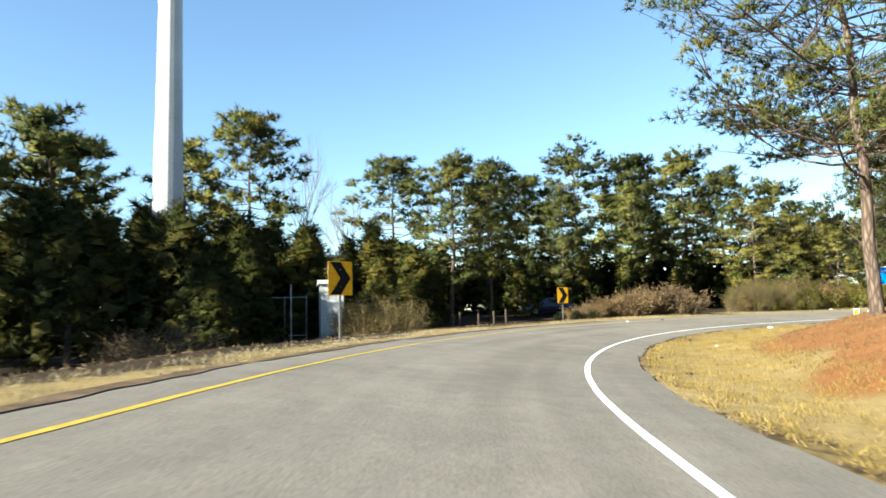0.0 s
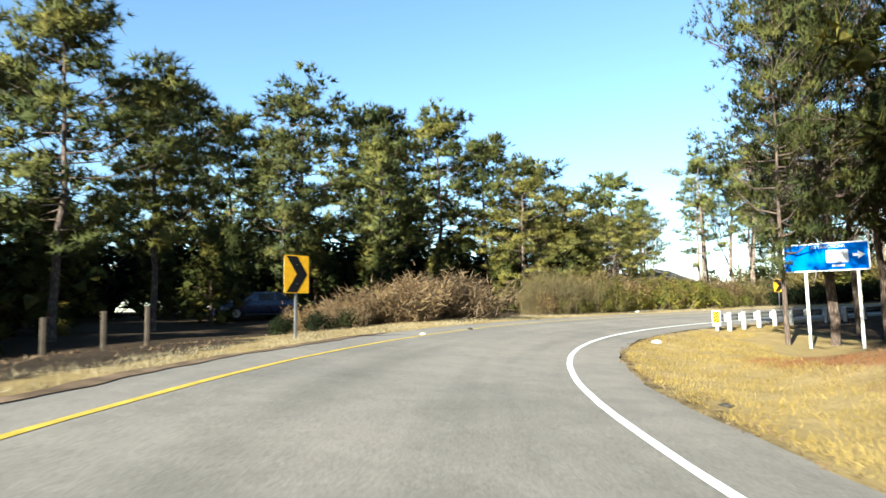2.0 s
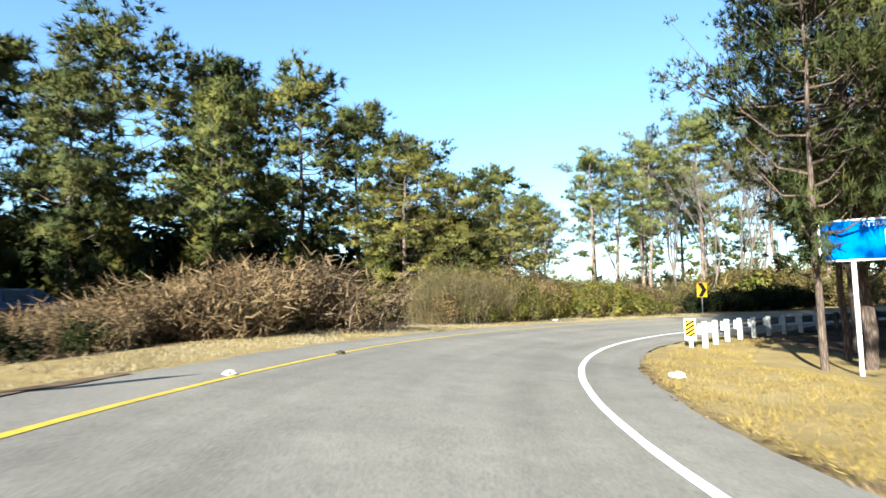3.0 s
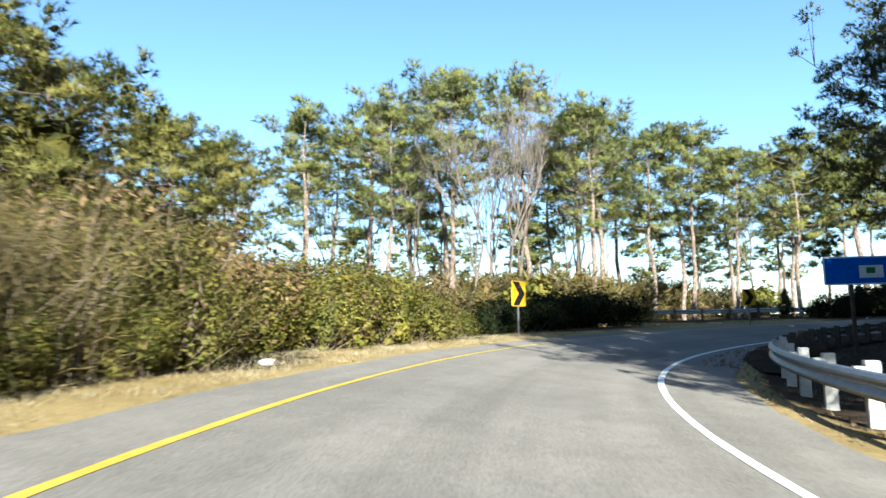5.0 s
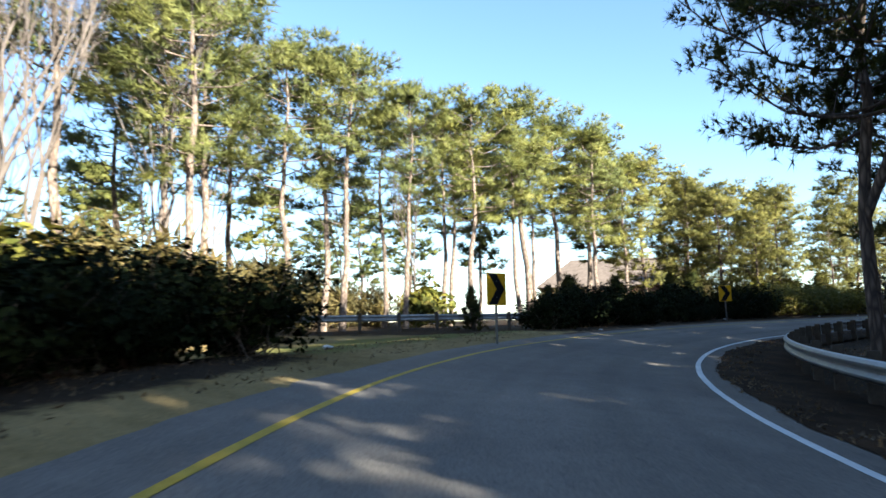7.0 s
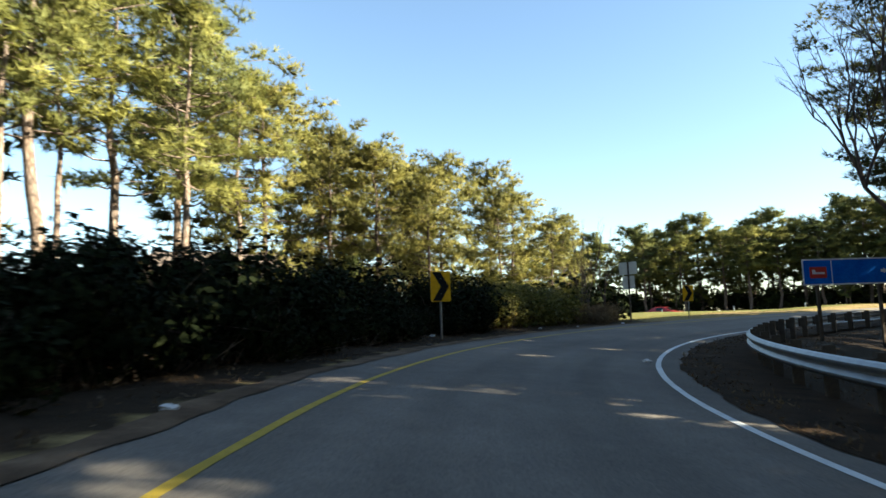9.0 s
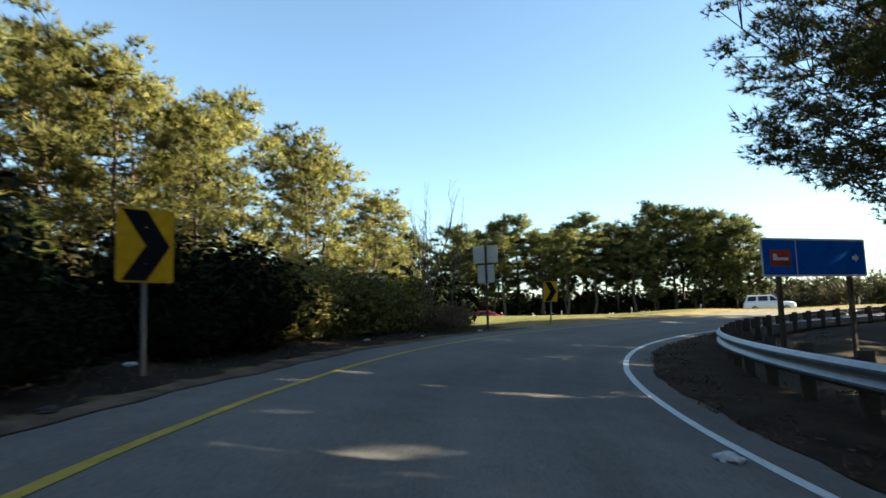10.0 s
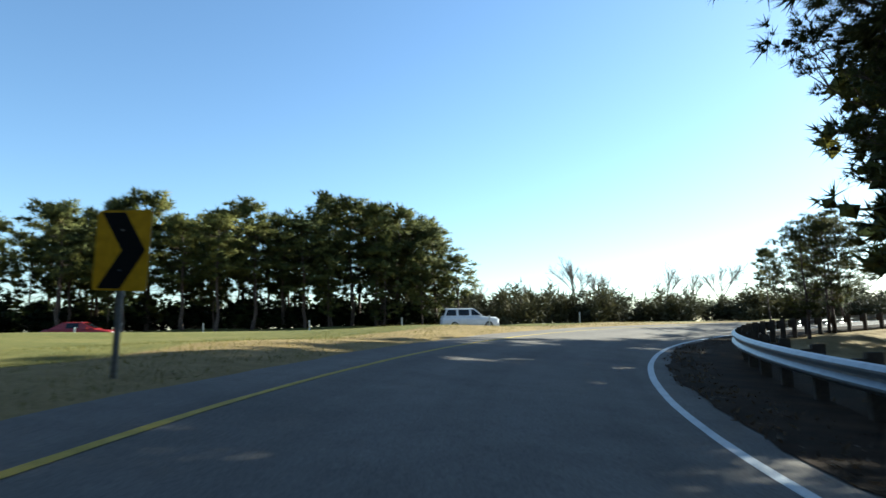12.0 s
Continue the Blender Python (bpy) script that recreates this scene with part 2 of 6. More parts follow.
# Evergreen leaves set near black: the hedges' shade is in this colour.
SHADED_SHRUB = leaf_mat("shade_coloured_evergreen_leaves", [(0.012, 0.018, 0.009), (0.026, 0.034, 0.013), (0.055, 0.058, 0.02)], 0.02, 0.8, 0.02)
BROWN_LEAF = leaf_mat("dry_brown_vine_leaves", [(0.085, 0.055, 0.03), (0.2, 0.125, 0.062), (0.34, 0.225, 0.115), (0.22, 0.175, 0.06)], 0.25, 1.2)
OLIVE_BRUSH = leaf_mat("olive_brush", [(0.05, 0.052, 0.019), (0.19, 0.15, 0.052), (0.46, 0.31, 0.13)], 0.3, 1.5)
# Olive brush again, dulled and greyed in colour for distant haze.
HAZE_BRUSH = leaf_mat("haze_dulled_brush", [(0.05, 0.056, 0.034), (0.12, 0.115, 0.066), (0.21, 0.185, 0.11)], 0.2, 0.4, 0.05)
# Mid tone for distant pines, between the shaded and sunlit needles.
FAR_NEEDLES = leaf_mat("far_pine_needles", [(0.045, 0.062, 0.028), (0.115, 0.135, 0.048), (0.23, 0.225, 0.065), (0.36, 0.31, 0.09)], 0.25, gloss=0.06)
DRY_GRASS = leaf_mat("dry_grass_blades", [(0.38, 0.29, 0.16), (0.56, 0.45, 0.27), (0.7, 0.59, 0.39)], 0.3, 0.5)
GOLD_GRASS = leaf_mat("golden_grass_blades", [(0.26, 0.175, 0.05), (0.46, 0.32, 0.085), (0.62, 0.45, 0.15)], 0.3, 0.9)
STRAW = leaf_mat("straw_and_litter", [(0.1, 0.06, 0.03), (0.2, 0.125, 0.065), (0.36, 0.25, 0.14)], 0.1, 0.5)
TOWER_PAINT = rough_mat("pale_grey_tower_steel", (0.6, 0.6, 0.6), (0.74, 0.74, 0.74), 0.5, 12, 0.5, 0.1, 0.05)
WHITE_PANEL = rough_mat("white_shelter_cladding", (0.66, 0.65, 0.62), (0.8, 0.79, 0.76), 1.2, 14, 0.7, k=0.62)
BRICK = rough_mat("red_brown_brick", (0.25, 0.12, 0.08), (0.36, 0.19, 0.13), 3, 20, 0.9)
ROOF = rough_mat("brown_shingle_roof", (0.16, 0.12, 0.095), (0.26, 0.2, 0.16), 2, 14, 0.9)
PAINT_WHITE = rough_mat("white_car_paint", (0.74, 0.74, 0.74), (0.8, 0.8, 0.8), 0.6, 8, 0.25, relief=0, spec=0.6, k=0.9)
PAINT_RED = rough_mat("red_car_paint", (0.3, 0.015, 0.015), (0.38, 0.025, 0.02), 0.6, 8, 0.25, relief=0, spec=0.6)
PAINT_BLUE = rough_mat("dark_blue_car_paint", (0.015, 0.02, 0.05), (0.025, 0.035, 0.08), 0.6, 8, 0.25, relief=0, spec=0.6)
PAINT_SILVER = rough_mat("silver_car_paint", (0.42, 0.43, 0.44), (0.5, 0.51, 0.52), 0.6, 8, 0.3, 0.5, 0)
GLASS = rough_mat("dark_car_glass", (0.012, 0.014, 0.016), (0.02, 0.022, 0.025), 1, 8, 0.08, relief=0, spec=0.8)
TYRE = rough_mat("tyre_rubber", (0.015, 0.015, 0.015), (0.03, 0.03, 0.03), 6, 30, 0.85)
RIM = rough_mat("alloy_rim", (0.5, 0.5, 0.5), (0.62, 0.62, 0.62), 6, 30, 0.35, 0.8, 0)
LAMP_RED = rough_mat("red_lamp_lens", (0.35, 0.01, 0.01), (0.45, 0.02, 0.02), 6, 30, 0.2, relief=0)
LAMP_CLEAR = rough_mat("clear_lamp_lens", (0.6, 0.6, 0.6), (0.75, 0.75, 0.75), 6, 30, 0.15, relief=0, k=0.9)
LITTER = rough_mat("faded_white_litter", (0.6, 0.59, 0.56), (0.8, 0.79, 0.76), 8, 30, 0.7, k=0.9)
DARK_LITTER = rough_mat("dark_litter", (0.03, 0.025, 0.02), (0.09, 0.07, 0.05), 8, 30, 0.8)

# ---- mesh helpers ----


def mesh_np(name, verts, faces, mat, smooth=False):
    """A mesh from arrays: faces all with the same number of corners."""
    me = bpy.data.meshes.new(name)
    v, f = np.asarray(verts, np.float32), np.asarray(faces, np.int32)
    me.vertices.add(len(v))
    me.vertices.foreach_set("co", v.ravel())
    me.loops.add(f.size)
    me.loops.foreach_set("vertex_index", f.ravel())
    me.polygons.add(len(f))
    k = f.shape[1]
    me.polygons.foreach_set("loop_start", np.arange(0, f.size, k, dtype=np.int32))
    me.polygons.foreach_set("loop_total", np.full(len(f), k, np.int32))
    me.polygons.foreach_set("use_smooth", np.full(len(f), smooth))
    me.materials.append(mat)
    me.update(calc_edges=True)
    return me


def child(name, me, parent, label=""):
    ob = new(name, me)
    ob.parent = parent
    return tagged(ob, label)


def part(name, bm, mat, parent=None, label="", smooth=False):
    me = bpy.data.meshes.new(name)
    bmesh.ops.recalc_face_normals(bm, faces=bm.faces)
    bm.to_mesh(me)
    bm.free()
    me.materials.append(mat)
    if smooth:
        me.polygons.foreach_set("use_smooth", np.full(len(me.polygons), True))
    return child(name, me, parent, label)


def empty(name, x, y, z, turn=0.0):
    ob = new(name)
    ob.empty_display_size = 0.2
    ob.matrix_world = pose(x, y, z, 0, 0, turn)
    return ob


def box_bm(sx, sy, sz, at=(0, 0, 0), bevel=0.0, bm=None):
    """A box whose base centre is at `at`."""
    own = bmesh.new()
    bmesh.ops.create_cube(own, size=1)
    bmesh.ops.scale(own, vec=(sx, sy, sz), verts=own.verts)
    bmesh.ops.translate(own, vec=(at[0], at[1], at[2] + sz / 2), verts=own.verts)
    if bevel:
        bmesh.ops.bevel(own, geom=own.edges[:], offset=bevel, segments=2, affect="EDGES")
    if bm is None:
        return own
    me = bpy.data.meshes.new("join")
    own.to_mesh(me)
    own.free()
    bm.from_mesh(me)
    bpy.data.meshes.remove(me)
    return bm


def plate_bm(outline, thick, y=0.0):
    """A plate in the xz plane with the given outline; its front faces -y."""
    bm = bmesh.new()
    vs = [bm.verts.new((x, y, z)) for x, z in outline]
    f = bm.faces.new(vs)
    r = bmesh.ops.extrude_face_region(bm, geom=[f])
    bmesh.ops.translate(bm, vec=(0, thick, 0), verts=[g for g in r["geom"] if isinstance(g, bmesh.types.BMVert)])
    return bm


def rounded(w, h, r, z0=0.0, n=5):
    pts = []
    for cx, cz, a0 in ((w / 2 - r, h - r, 0), (-w / 2 + r, h - r, 90), (-w / 2 + r, r, 180), (w / 2 - r, r, 270)):
        for k in range(n):
            a = radians(a0 + 90 * k / (n - 1))
            pts.append((cx + r * math.cos(a), z0 + cz + r * math.sin(a)))
    return pts


# ---- the road's line ----
# Middle of the lane at even steps along the loop: x, y, height.
AXIS = [
    (1.6, -34.0, 0.85), (-0.4, -23.2, 0.75), (-1.25, -12.0, 0.64),
    (-0.91, -0.66, 0.53), (0.11, 10.39, 0.45), (3.01, 20.56, 0.41), (7.83, 30.09, 0.39), (14.56, 38.19, 0.41),
    (23.3, 44.33, 0.44), (33.75, 47.75, 0.48), (44.43, 48.02, 0.56), (54.85, 45.25, 0.69), (64.02, 39.91, 0.84),
    (71.45, 32.46, 1.02), (76.48, 23.22, 1.22), (78.87, 12.87, 1.43), (78.06, 1.91, 1.68), (74.4, -9.0, 1.95),
    (67.8, -18.8, 2.15), (58.8, -26.4, 2.3), (48.0, -31.6, 2.4), (36.4, -34.8, 2.45), (24.6, -37.2, 2.5), (12.6, -39.4, 2.5),
]
BANK, HALF_LANE = 0.0876, 2.24
EDGE_L, EDGE_R = 3.05, -3.45
U0 = -3.0


def spline(points, per):
    """Natural cubic spline through evenly spaced points, sampled per times a span."""
    p = np.array(points)
    n = len(p)
    a, b = np.eye(n), np.zeros((n, n))
    for i in range(1, n - 1):
        a[i, i - 1 : i + 2], b[i, i - 1 : i + 2] = (1, 4, 1), (6, -12, 6)
    m = np.linalg.solve(a, b @ p)
    u = np.linspace(0, n - 1, (n - 1) * per + 1)
    i = np.minimum(u.astype(int), n - 2)
    t = (u - i)[:, None]
    s = 1 - t
    return u, s * p[i] + t * p[i + 1] + ((s**3 - s) * m[i] + (t**3 - t) * m[i + 1]) / 6


AX_U, AX = spline(AXIS, 24)
AX_U = AX_U + U0
AX_T = np.gradient(AX[:, :2], axis=0)
AX_T /= np.linalg.norm(AX_T, axis=1)[:, None]
AX_N = np.stack([-AX_T[:, 1], AX_T[:, 0]], 1)
AX_S = np.r_[0, np.cumsum(np.linalg.norm(np.diff(AX[:, :2], axis=0), axis=1))]
AX_B = BANK * np.clip((18.5 - AX_U) / 4, 0.25, 1)


def on_axis(u, d=0.0, up=0.0):
    """A place by its step along the road and its distance to the left of the lane's middle, on the banked surface."""
    x, y, z = (np.interp(u, AX_U, AX[:, k]) for k in range(3))
    nx, ny = np.interp(u, AX_U, AX_N[:, 0]), np.interp(u, AX_U, AX_N[:, 1])
    b = np.interp(u, AX_U, AX_B)
    return np.stack([x + nx * d, y + ny * d, z + b * d + up], -1)


def heading(u):
    return math.degrees(math.atan2(np.interp(u, AX_U, AX_T[:, 1]), np.interp(u, AX_U, AX_T[:, 0])))


def nearest(x, y):
    """Step along the road, distance to the left and index for arrays of places."""
    x, y = np.ravel(x), np.ravel(y)
    best, at = np.full(len(x), 1e18), np.zeros(len(x), int)
    for i in range(0, len(AX), 3):
        d = (x - AX[i, 0]) ** 2 + (y - AX[i, 1]) ** 2
        closer = d < best
        best[closer], at[closer] = d[closer], i
    lo = np.zeros(len(x), int)
    for k in (-2, -1, 1, 2):
        j = np.clip(at + k, 0, len(AX) - 1)
        d = (x - AX[j, 0]) ** 2 + (y - AX[j, 1]) ** 2
        closer = d < best
        best[closer], lo[closer] = d[closer], k
    at = np.clip(at + lo, 0, len(AX) - 1)
    off = (x - AX[at, 0]) * AX_N[at, 0] + (y - AX[at, 1]) * AX_N[at, 1]
    far = np.sqrt(best)
    return AX_U[at], np.where(np.abs(off) < 0.3 * far, np.sign(off + 1e-9) * far, np.sign(off + 1e-9) * far), at


def step(a, b, x):
    t = np.clip((x - a) / (b - a), 0, 1)
    return t * t * (3 - 2 * t)


def highway_y(x):
    return -36.5 + (x - 100) * 0.19


def bumps(x, y, size, seed):
    a = np.sin(x / size + seed) + np.sin(y / size * 1.13 + seed * 2.1) + np.sin((x + y) / size * 0.71 + seed * 3.7)
    return a + 0.6 * np.sin((x * 0.83 - y * 1.31) / size * 1.9 + seed)


def ground_z(x, y):
    """Height of the ground, with the roadbed left 5 cm under the pavement."""
    shape = np.shape(x)
    x, y = np.ravel(np.asarray(x, float)), np.ravel(np.asarray(y, float))
    u, d, i = nearest(x, y)
    b, az = AX_B[i], AX[i, 2]
    road = az + b * np.clip(d, EDGE_R - 0.6, EDGE_L + 1.6)
    under = np.where((d < EDGE_L - 0.05) & (d > EDGE_R + 0.05), -0.06, 0.0)
    out = d - EDGE_L
    drop = np.interp(u, [-3, 0, 3.2, 4.2, 5, 9, 11.5, 12.5, 20], [1.0, 1.1, 0.9, 0.35, 0.25, 0.2, 0.2, 0.0, 0.0])
    left = -drop * step(1.4, 6.5, out) + 0.05 * bumps(x, y, 2.1, 1.0) * step(0.8, 3, out)
    left += step(5, 30, out) * np.interp(u, [-3, 2, 5, 8, 11, 13, 20], [0.9, 0.8, 0.9, 0.5, 0.3, 0.3, 0.2])
    inn = EDGE_R - d
    rise = np.interp(u, [-3, 0.8, 2.2, 3.0, 3.7, 4.3, 20], [1.6, 1.6, 1.5, 1.3, 0.7, 0.0, 0.0])
    right = rise * step(2.2, 9.0, inn) - 0.12 * step(0.1, 1.4, inn) + 0.05 * bumps(x, y, 1.7, 2.0) * step(0.6, 3, inn)
    right -= np.interp(u, [-3, 3.6, 4.6, 20], [0, 0, 0.45, 0.5]) * step(1.8, 6, inn)
    right += 0.12 * step(2.0, 5.0, inn) * bumps(x, y, 3.3, 5.0) * np.interp(u, [-3, 3.5, 4.5, 20], [1, 1, 0.4, 0.4])
    z = road + under + np.where(d > EDGE_L, left, 0) + np.where(d < EDGE_R, right, 0)
    mid = 0.95 + 0.25 * bumps(x, y, 9, 0.3)
    z = z + (mid - z) * step(9, 24, inn)
    hw = np.interp(x, [-400, 20, 60, 110, 160, 500], [2.6, 2.55, 2.5, 1.75, 1.3, 1.2])
    near = np.abs(y - highway_y(x))
    z = z + (hw - z) * step(22, 7.0, near) * step(3.2, 9, np.abs(d)) * (x > -500)
    far = np.hypot(x - 45, y - 15)
    return np.reshape(z + step(90, 300, far) * 0.4 * bumps(x, y, 60, 0.7), shape)


def gz(x, y):
    return float(ground_z(np.array([x]), np.array([y]))[0])


def ground_lines(lo, hi, fine, reach):
    mid = np.arange(lo, hi + 0.01, fine)
    out = [fine]
    while sum(out) < reach:
        out.append(out[-1] * 1.35)
    grow = np.cumsum(out)
    return np.r_[lo - grow[::-1], mid, hi + grow]


def build_ground():
    gx, gy = ground_lines(-24, 108, 0.6, 2600), ground_lines(-52, 82, 0.6, 2600)
    xx, yy = np.meshgrid(gx, gy)
    z = ground_z(xx, yy)
    v = np.stack([xx.ravel(), yy.ravel(), z.ravel()], 1)
    w, h = len(gx), len(gy)
    i = (np.arange(h - 1)[:, None] * w + np.arange(w - 1)).ravel()
    me = mesh_np("ground", v, np.stack([i, i + 1, i + w + 1, i + w], 1), GROUND, True)
    u, d, _ = nearest(v[:, 0], v[:, 1])
    inn, out = EDGE_R - d, d - EDGE_L
    n = bumps(v[:, 0], v[:, 1], 1.9, 4.0) * 0.12
    clay = step(2.6, 4.6, inn + n * 3) * step(4.2, 3.4, u) * step(18, 12, inn)
    clay = np.maximum(clay, 0.6 * step(3.5, 5, inn) * step(9.5, 11, u) * step(14, 9, inn))
    green = step(2.0, 4.0, out) * step(11.9, 12.6, u)
    green = np.maximum(green, step(20, 12, np.abs(v[:, 1] - highway_y(v[:, 0]))) * step(2, 5, out))
    # Litter zones also reach where the verges lie in shade, to darken them.
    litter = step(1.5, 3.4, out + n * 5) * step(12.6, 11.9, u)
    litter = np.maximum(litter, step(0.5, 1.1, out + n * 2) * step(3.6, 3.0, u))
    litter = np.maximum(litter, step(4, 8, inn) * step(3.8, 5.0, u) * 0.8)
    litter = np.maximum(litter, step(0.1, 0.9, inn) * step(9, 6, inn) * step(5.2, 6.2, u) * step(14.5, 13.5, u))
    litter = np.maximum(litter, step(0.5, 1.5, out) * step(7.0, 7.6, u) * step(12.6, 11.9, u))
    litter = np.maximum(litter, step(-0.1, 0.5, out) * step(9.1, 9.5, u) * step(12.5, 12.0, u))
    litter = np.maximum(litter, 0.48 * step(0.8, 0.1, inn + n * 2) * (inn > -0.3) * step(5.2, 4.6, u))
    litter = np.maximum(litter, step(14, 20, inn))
    open_verge = step(7.85, 8.1, u) * step(9.35, 9.1, u) * step(0.5, 2.0, out) * step(45, 35, out)
    litter *= 1 - 0.9 * open_verge
    green = np.maximum(green, 0.85 * open_verge * step(9, 5, out))
    litter *= 1 - green
    col = me.color_attributes.new("zone", "FLOAT_COLOR", "POINT")
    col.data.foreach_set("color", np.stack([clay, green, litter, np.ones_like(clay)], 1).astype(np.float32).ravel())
    return tagged(new("ground", me), "uneven ground of grass, clay and pine litter darkened for shade", "ground", kind="structure")


def ribbon(name, u_lo, u_hi, d_lo, d_hi, up, mat, across=1, per=14, wobble=0.0, drift=((0, 0),)):
    """A strip along the road between two offsets, lying on the banked surface. drift: (step, shift to the left) rows."""
    us = np.arange(u_lo, u_hi + 1e-6, 1.0 / per)
    shift = np.interp(us, [k[0] for k in drift], [k[1] for k in drift])
    shift = np.convolve(np.pad(shift, per // 2, mode="edge"), np.ones(2 * (per // 2) + 1) / (2 * (per // 2) + 1), "valid")
    ds = np.linspace(0, 1, across + 1)
    rows = []
    for k in ds:
        w = wobble * (np.sin(us * 9.1 + k * 20) + np.sin(us * 23.7 + k * 7) * 0.6 + np.sin(us * 57 + k * 3) * 0.4)
        edge = 1.0 if k in (0.0, 1.0) else 0.0
        rows.append(on_axis(us, d_lo + (d_hi - d_lo) * k + w * edge + shift, up))
    v = np.concatenate(rows)
    n = len(us)
    i = (np.arange(across)[:, None] * n + np.arange(n - 1)).ravel()
    me = mesh_np(name, v, np.stack([i, i + 1, i + n + 1, i + n], 1), mat, True)
    uv = me.uv_layers.new(name="UVMap")
    s = np.interp(us, AX_U, AX_S)
    flat = np.stack([np.tile(s, across + 1), np.repeat(ds * (d_hi - d_lo), n)], 1)
    idx = np.empty(len(me.loops), np.int32)
    me.loops.foreach_get("vertex_index", idx)
    uv.data.foreach_set("uv", flat[idx].astype(np.float32).ravel())
    return me


# Shifts off the lane's even width that fit the painted lines to the camera's view.
WHITE_VIEW_FIT = ((0.4, 0.03), (1.3, -0.09), (3.0, -0.13), (3.6, -0.11), (4.8, -0.1), (6.0, 0.2), (6.5, 0.14), (7.2, 0.03), (8.0, -0.06), (9.0, 0.03), (10.7, 0.08), (12.5, 0.08), (12.9, -0.03), (13.5, -0.16), (15.0, -0.3))
YELLOW_VIEW_FIT = ((0.4, 0.0), (1.2, -0.06), (2.9, -0.08), (3.6, -0.28), (5.0, -0.16), (6.2, -0.15), (7.4, -0.01), (8.2, 0.05), (9.9, -0.11), (12.4, -0.1), (12.8, -0.18))
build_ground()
road = tagged(new("road", ribbon("road", U0, 19.9, EDGE_R, EDGE_L, 0.0, ASPHALT, 10, 24, 0.035)), "worn grey asphalt of a banked one-lane loop ramp", "road", kind="structure")
tagged(new("edge_line_white", ribbon("edge_line_white", U0, 18.5, -HALF_LANE - 0.05, -HALF_LANE + 0.06, 0.005, WHITE_LINE, 1, 40, 0.004, WHITE_VIEW_FIT)), "solid white painted edge line on the ramp", "road marking", kind="structure")
tagged(new("edge_line_yellow", ribbon("edge_line_yellow", U0, 18.5, HALF_LANE - 0.045, HALF_LANE + 0.045, 0.005, YELLOW_LINE, 1, 40, 0.006, YELLOW_VIEW_FIT)), "solid yellow painted edge line on the ramp", "road marking", kind="structure")


def shoulder_litter_shade():
    """Leaf mould and soil over the inner shoulder, its dark colour partly standing in for shade."""
    me = ribbon("shoulder_shade_soil", 6.6, 18.4, -4.4, -2.62, 0.012, SHADE_MOULD, 5, 30, 0.05, ((6.6, -1.6), (7.2, -0.1), (9.0, 0.0), (18.0, -0.15)))
    tagged(new("shoulder_shade_soil", me), "leaf mould on the shoulder, dark partly to stand in for shade", "soil", kind="structure")
    for lo, hi, inner, outer in ((0.0, 3.7, 2.96, 3.16), (9.2, 12.3, 2.92, 3.25)):
        me = ribbon("pavement_edge", lo, hi, inner, outer, 0.012, BANK_DIRT, 2, 70, 0.045)
        tagged(new("pavement_edge", me), "ragged brown dirt along the edge of the asphalt", "soil", kind="structure")


shoulder_litter_shade()


def build_highway():
    xs = np.arange(-400, 420, 6.0)
    rows = []
    for k in (-6.5, -3.2, 0, 3.2, 6.5):
        y = highway_y(xs) + k
        rows.append(np.stack([xs, y, ground_z(xs, highway_y(xs)) + 0.08], 1))
    v, n = np.concatenate(rows), len(xs)
    i = (np.arange(4)[:, None] * n + np.arange(n - 1)).ravel()
    me = mesh_np("highway", v, np.stack([i, i + 1, i + n + 1, i + n], 1), HIGHWAY, True)
    tagged(new("highway", me), "pale sunlit highway pavement beyond the grass", "road", kind="structure")


build_highway()


def seal_strip(name, pts, width, mat, label):
    """A thin irregular dark strip on the pavement through (step, offset) points."""
    u = np.interp(np.linspace(0, 1, 26), np.linspace(0, 1, len(pts)), [p[0] for p in pts])
    d = np.interp(np.linspace(0, 1, 26), np.linspace(0, 1, len(pts)), [p[1] for p in pts])
    c = on_axis(u, d, 0.004)
    t = np.gradient(c[:, :2], axis=0)
    nrm = np.stack([-t[:, 1], t[:, 0]], 1) / np.linalg.norm(t, axis=1)[:, None]
    w = width * (0.55 + 0.45 * np.abs(np.sin(np.arange(26) * 1.7))) / 2
    w[0] = w[-1] = 0.002
    a, b = c.copy(), c.copy()
    a[:, :2] += nrm * w[:, None]
    b[:, :2] -= nrm * w[:, None]
    b2, a2 = nearest(b[:, 0], b[:, 1]), nearest(a[:, 0], a[:, 1])
    b[:, 2], a[:, 2] = on_axis(b2[0], b2[1], 0.004)[:, 2], on_axis(a2[0], a2[1], 0.004)[:, 2]
    v = np.concatenate([a, b])
    i = np.arange(25)
    return tagged(new(name, mesh_np(name, v, np.stack([i, i + 1, i + 27, i + 26], 1), mat)), label, "road mark", kind="structure")


# ---- guardrail ----
RAIL_D = -4.22


def beam_mesh(centres, normals, ups, name="beam", scale=1.0, mat=None):
    prof = [(0.0, 0.395), (0.035, 0.41), (0.08, 0.455), (0.08, 0.485), (0.02, 0.545), (0.02, 0.575), (0.08, 0.635), (0.08, 0.665), (0.035, 0.71), (0.0, 0.725)]
    prof = prof + [(o - 0.006, h) for o, h in reversed(prof)]
    k, n = len(prof), len(centres)
    v = np.concatenate([np.c_[centres[:, :2] + normals * o, centres[:, 2] + h * scale] for o, h in prof])
    f = []
    for a in range(k):
        b = (a + 1) % k
        i = np.arange(n - 1)
        f.append(np.stack([a * n + i, a * n + i + 1, b * n + i + 1, b * n + i], 1))
    return mesh_np(name, v, np.concatenate(f), mat or GALV, False)


